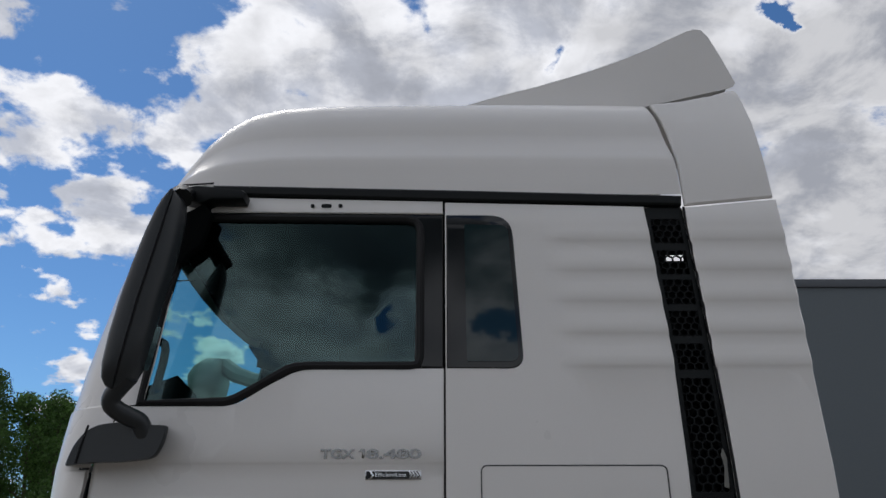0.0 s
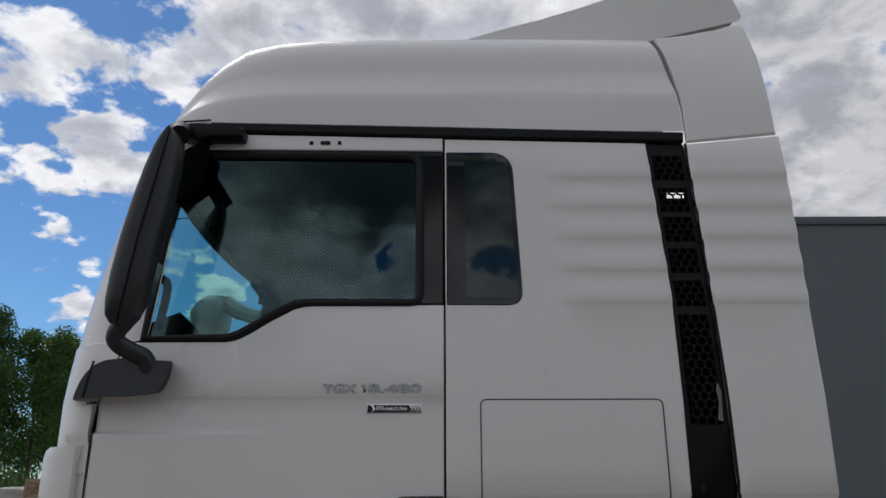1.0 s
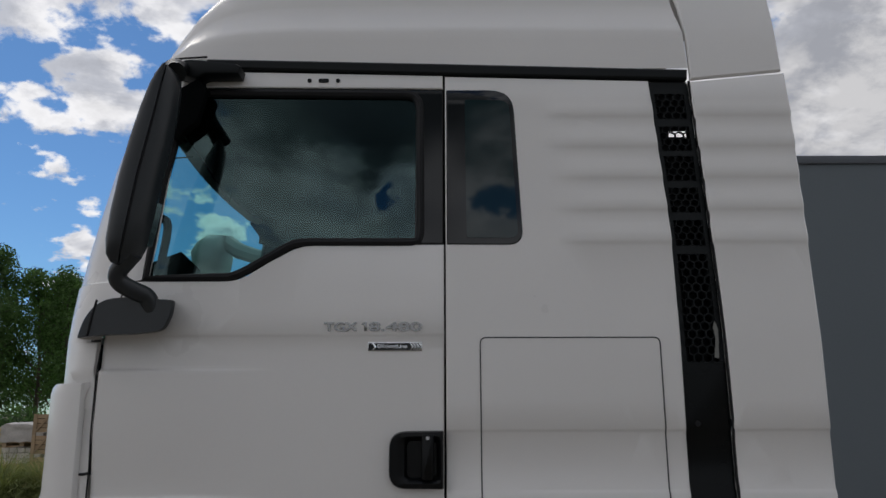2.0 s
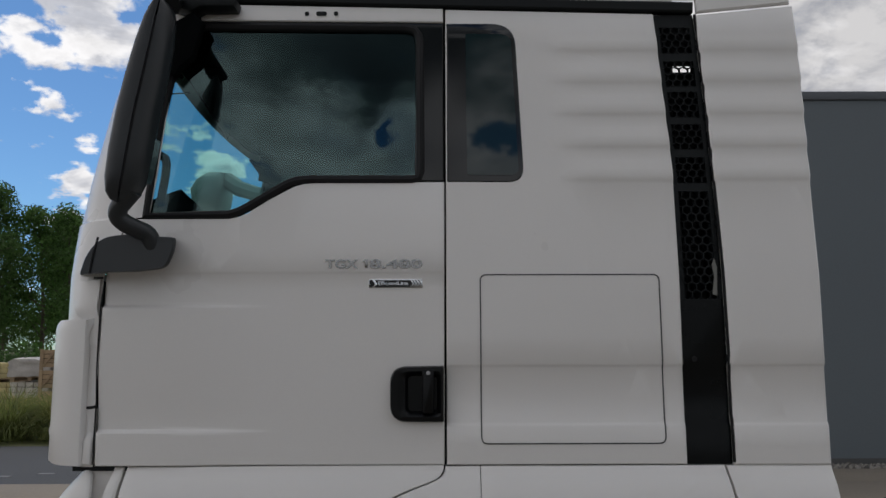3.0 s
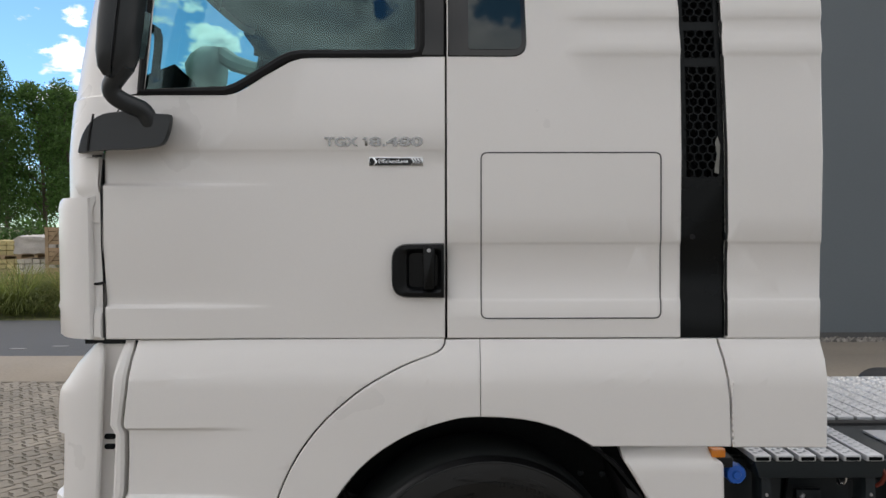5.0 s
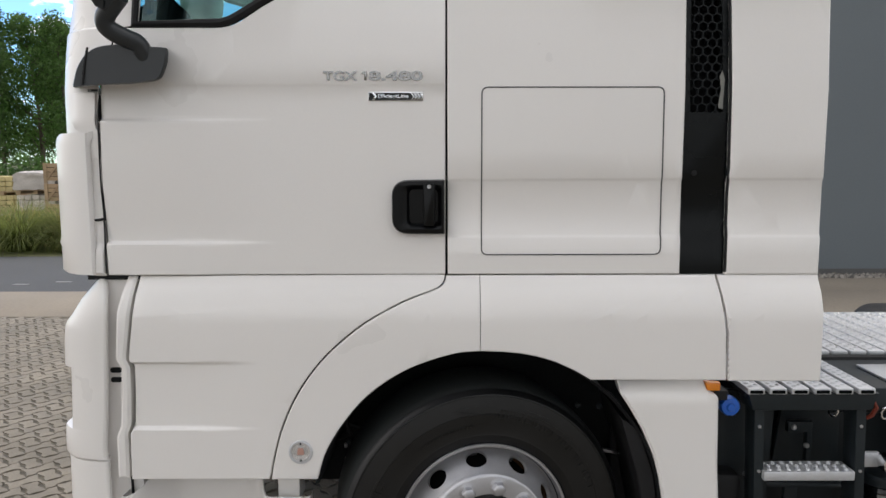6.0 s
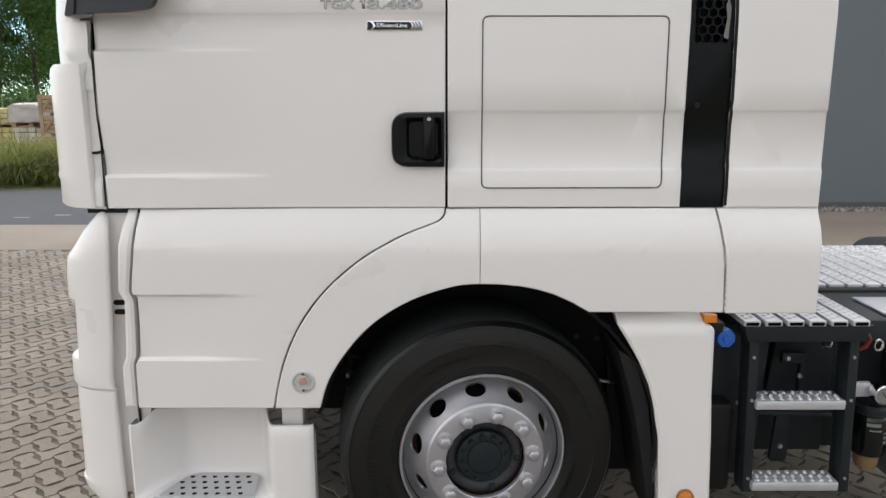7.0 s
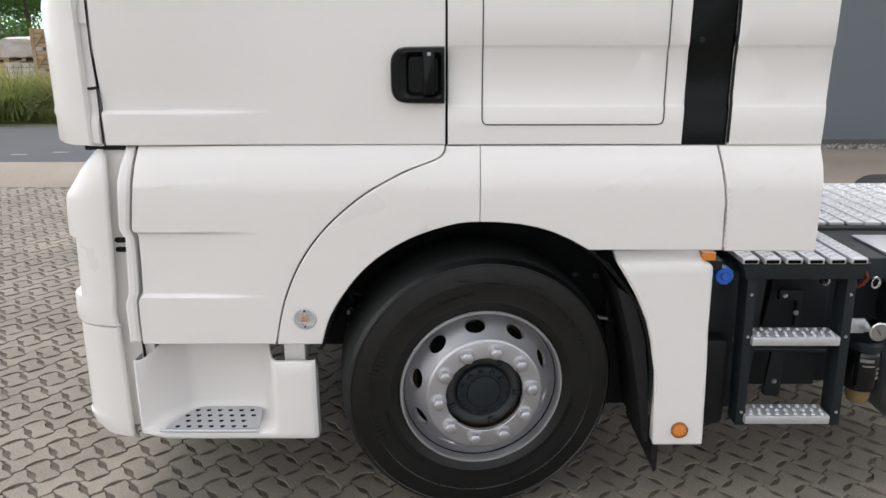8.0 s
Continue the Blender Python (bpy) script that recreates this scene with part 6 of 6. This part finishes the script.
def grass_tuft(x, y, r, h, n, seed, mat, label):
    rnd = np.random.RandomState(seed)
    verts, faces = [], []
    for _ in range(n):
        a = rnd.uniform(0, 6.283)
        q = r * 0.35 * math.sqrt(rnd.rand())
        bx, by = q * math.cos(a), q * math.sin(a)
        az = a + rnd.normal() * 0.6
        length = h * rnd.uniform(0.75, 1.35)
        droop = rnd.uniform(1.0, 3.0)
        tilt = rnd.uniform(0.08, 0.95)
        w = rnd.uniform(0.004, 0.010)
        sx, sy = -math.sin(az) * w, math.cos(az) * w
        px, py, pz = bx, by, 0.0
        k0 = len(verts)
        for i in range(7):
            ww = 1 - (i / 6.0) ** 2 * 0.9
            verts += [(px - sx * ww, py - sy * ww, pz), (px + sx * ww, py + sy * ww, pz)]
            if i:
                j = k0 + 2 * i
                faces.append((j - 2, j - 1, j + 1, j))
            ang = tilt + droop * (i / 6.0) ** 1.5
            px += math.cos(az) * math.sin(ang) * length / 6
            py += math.sin(az) * math.sin(ang) * length / 6
            pz = max(pz + math.cos(ang) * length / 6, 0.01)
    me = bpy.data.meshes.new("grass_tuft")
    me.from_pydata(verts, [], faces)
    me.materials.append(mat)
    ob = tagged(new("grass_tuft", me), label, "grass", "tall grass tufts", "stuff")
    ob.location = (x, y, -0.01)


TUFTS = [(-8.5, 15.1, 0.75, 1.02, 1), (-7.7, 15.3, 0.6, 0.9, 0), (-9.4, 15.5, 0.7, 0.95, 0), (-7.1, 15.0, 0.5, 0.7, 1), (-10.2, 15.2, 0.6, 0.85, 1), (-8.0, 16.1, 0.7, 1.05, 0), (-9.2, 16.5, 0.7, 1.0, 0), (-6.6, 15.8, 0.6, 0.9, 0), (-10.9, 16.0, 0.7, 0.9, 0)]
for i, (x, y, r, h, g) in enumerate(TUFTS):
    grass_tuft(x, y, r, h, 1400, 50 + i, GRASS_G, "tuft of tall arching green grass")
    if not g:
        grass_tuft(x + 0.2, y + 0.2, r, h * 0.95, 900, 80 + i, GRASS_Y, "tuft of dry yellow grass")

# ---------------------------------------------------------------- block paving: wavy pavers with lens-shaped openings
PAVE_A, PAVE_B, PAVE_O = Vector((0.1967, 0.0103)), Vector((0.0012, 0.1757)), Vector((-1.697, 2.731))
PAVE_ROW = PAVE_A + PAVE_B                       # the rows run diagonally
LYING, UPRIGHT = 0.0883, 0.0835                  # half lengths of the blocks along and across the rows


def dip(x, half, deep):
    """Half of a lens-shaped opening."""
    return deep * math.exp(-(abs(x) / half) ** 3.2)


def lying_block():
    """A bone-shaped block along the row: its waist takes the end of the block across."""
    gap = 0.0042

    def low(u):
        waist = soft(-0.042, -0.029, u) * (1 - soft(0.056, 0.069, u))
        return -0.0635 + gap + 0.019 * waist + dip(u - 0.013, 0.034, 0.0095) + 0.0015 * math.sin(u * 60)

    us = [-1.0, -0.8, -0.6, -0.47, -0.40, -0.33, -0.24, -0.12, 0.0, 0.10, 0.20, 0.30, 0.42, 0.54, 0.64, 0.71, 0.78, 0.9]
    vs = [-0.95, -0.62, -0.48, -0.36, -0.22, 0.0, 0.22, 0.36, 0.48, 0.62]
    pts = [(u * LYING, low(u * LYING)) for u in us]
    pts += [(LYING - gap - dip(v * 0.0635 + 0.006, 0.028, 0.009), v * 0.0635) for v in vs]
    return pts + [(-x, -y) for x, y in pts]


def upright_block():
    """A block across the row with scooped sides."""
    gap = 0.0042
    side_q = [-0.94, -0.55, -0.42, -0.32, -0.20, 0.0, 0.20, 0.32, 0.42, 0.55, 0.94]
    end_p = [0.90, 0.55, 0.25, 0.0, -0.25, -0.55, -0.90]
    pts = [(0.0475 - gap - dip(q * UPRIGHT - 0.006, 0.028, 0.0145) + 0.002 * math.sin(q * 5), q * UPRIGHT) for q in side_q]
    pts += [(p * 0.0475, UPRIGHT - gap - dip(p * 0.0475, 0.032, 0.0065)) for p in end_p]
    return pts + [(-x, -y) for x, y in pts]


def paver_data(line):
    n = len(line)
    vs = [(x * 0.978, y * 0.978, 0.0) for x, y in line] + [(x, y, -0.003) for x, y in line] + [(x, y, -0.014) for x, y in line]
    fs = [tuple(range(n))] + [(k + j * n, k + n + j * n, (k + 1) % n + n + j * n, (k + 1) % n + j * n) for j in (0, 1) for k in range(n)]
    me = bpy.data.meshes.new("paver")
    me.from_pydata(vs, [], fs)
    me.materials.append(PAVER)
    return vs, fs, me


def plain_data(line, keep):
    """The same block with fewer corners, for the yard round about."""
    pts = [line[k] for k in keep] + [(-line[k][0], -line[k][1]) for k in keep]
    n = len(pts)
    vs = [(x * 0.97, y * 0.97, 0.0) for x, y in pts] + [(x, y, -0.012) for x, y in pts]
    return vs, [tuple(range(n))] + [(k, k + n, (k + 1) % n + n, (k + 1) % n) for k in range(n)]


LINES = lying_block(), upright_block()
KINDS = [(paver_data(LINES[0]), plain_data(LINES[0], (0, 3, 5, 8, 13, 16, 18, 23)), 0.1745), (paver_data(LINES[1]), plain_data(LINES[1], (0, 2, 5, 8, 10, 14)), 0.038)]
pavement = tagged(new("pavement"), "grey-brown interlocking concrete block paving with open joints", "pavement", kind="structure")
rnd = random.Random(11)
turn = math.atan2(PAVE_ROW.y, PAVE_ROW.x)
along = PAVE_ROW.normalized()
joined_v, joined_f, near_count = [], [], 0
for i in range(-42, 52):
    for j in range(-46, 40):
        for (vs, fs, mesh), plain, ahead in KINDS:
            c = PAVE_O + PAVE_A * i + PAVE_B * j + along * ahead
            if not (-4.5 < c.y < 8.5 and -8.5 < c.x < 6.5):
                continue
            if c.y < 2.0 or c.x > 2.6 or abs(c.x) > c.y * 0.62 + 0.4 or -0.9 < c.x < 0.9 and c.y > 4.2:
                vs, fs = plain
            dz, rz = rnd.uniform(-0.0025, 0.0015), turn + rnd.uniform(-0.008, 0.008)
            m = Matrix.Translation((c.x, c.y, dz)) @ Euler((rnd.uniform(-0.010, 0.010), rnd.uniform(-0.010, 0.010), rz)).to_matrix().to_4x4()
            if (-2.2 < c.x < -1.15 and 2.35 < c.y < 4.3 or 0.8 < c.x < 1.9 and 2.3 < c.y < 2.9) and near_count < 300:
                ob = new("paver", mesh)
                ob.parent = pavement
                ob.matrix_basis = m
                near_count += 1
            else:
                k = len(joined_v)
                joined_v += [tuple(m @ Vector(v)) for v in vs]
                joined_f += [tuple(q + k for q in f) for f in fs]
me = bpy.data.meshes.new("pavers_beyond")
me.from_pydata(joined_v, [], joined_f)
me.materials.append(PAVER)
rest = tagged(new("pavers_beyond", me), kind="stuff")
rest.parent = pavement
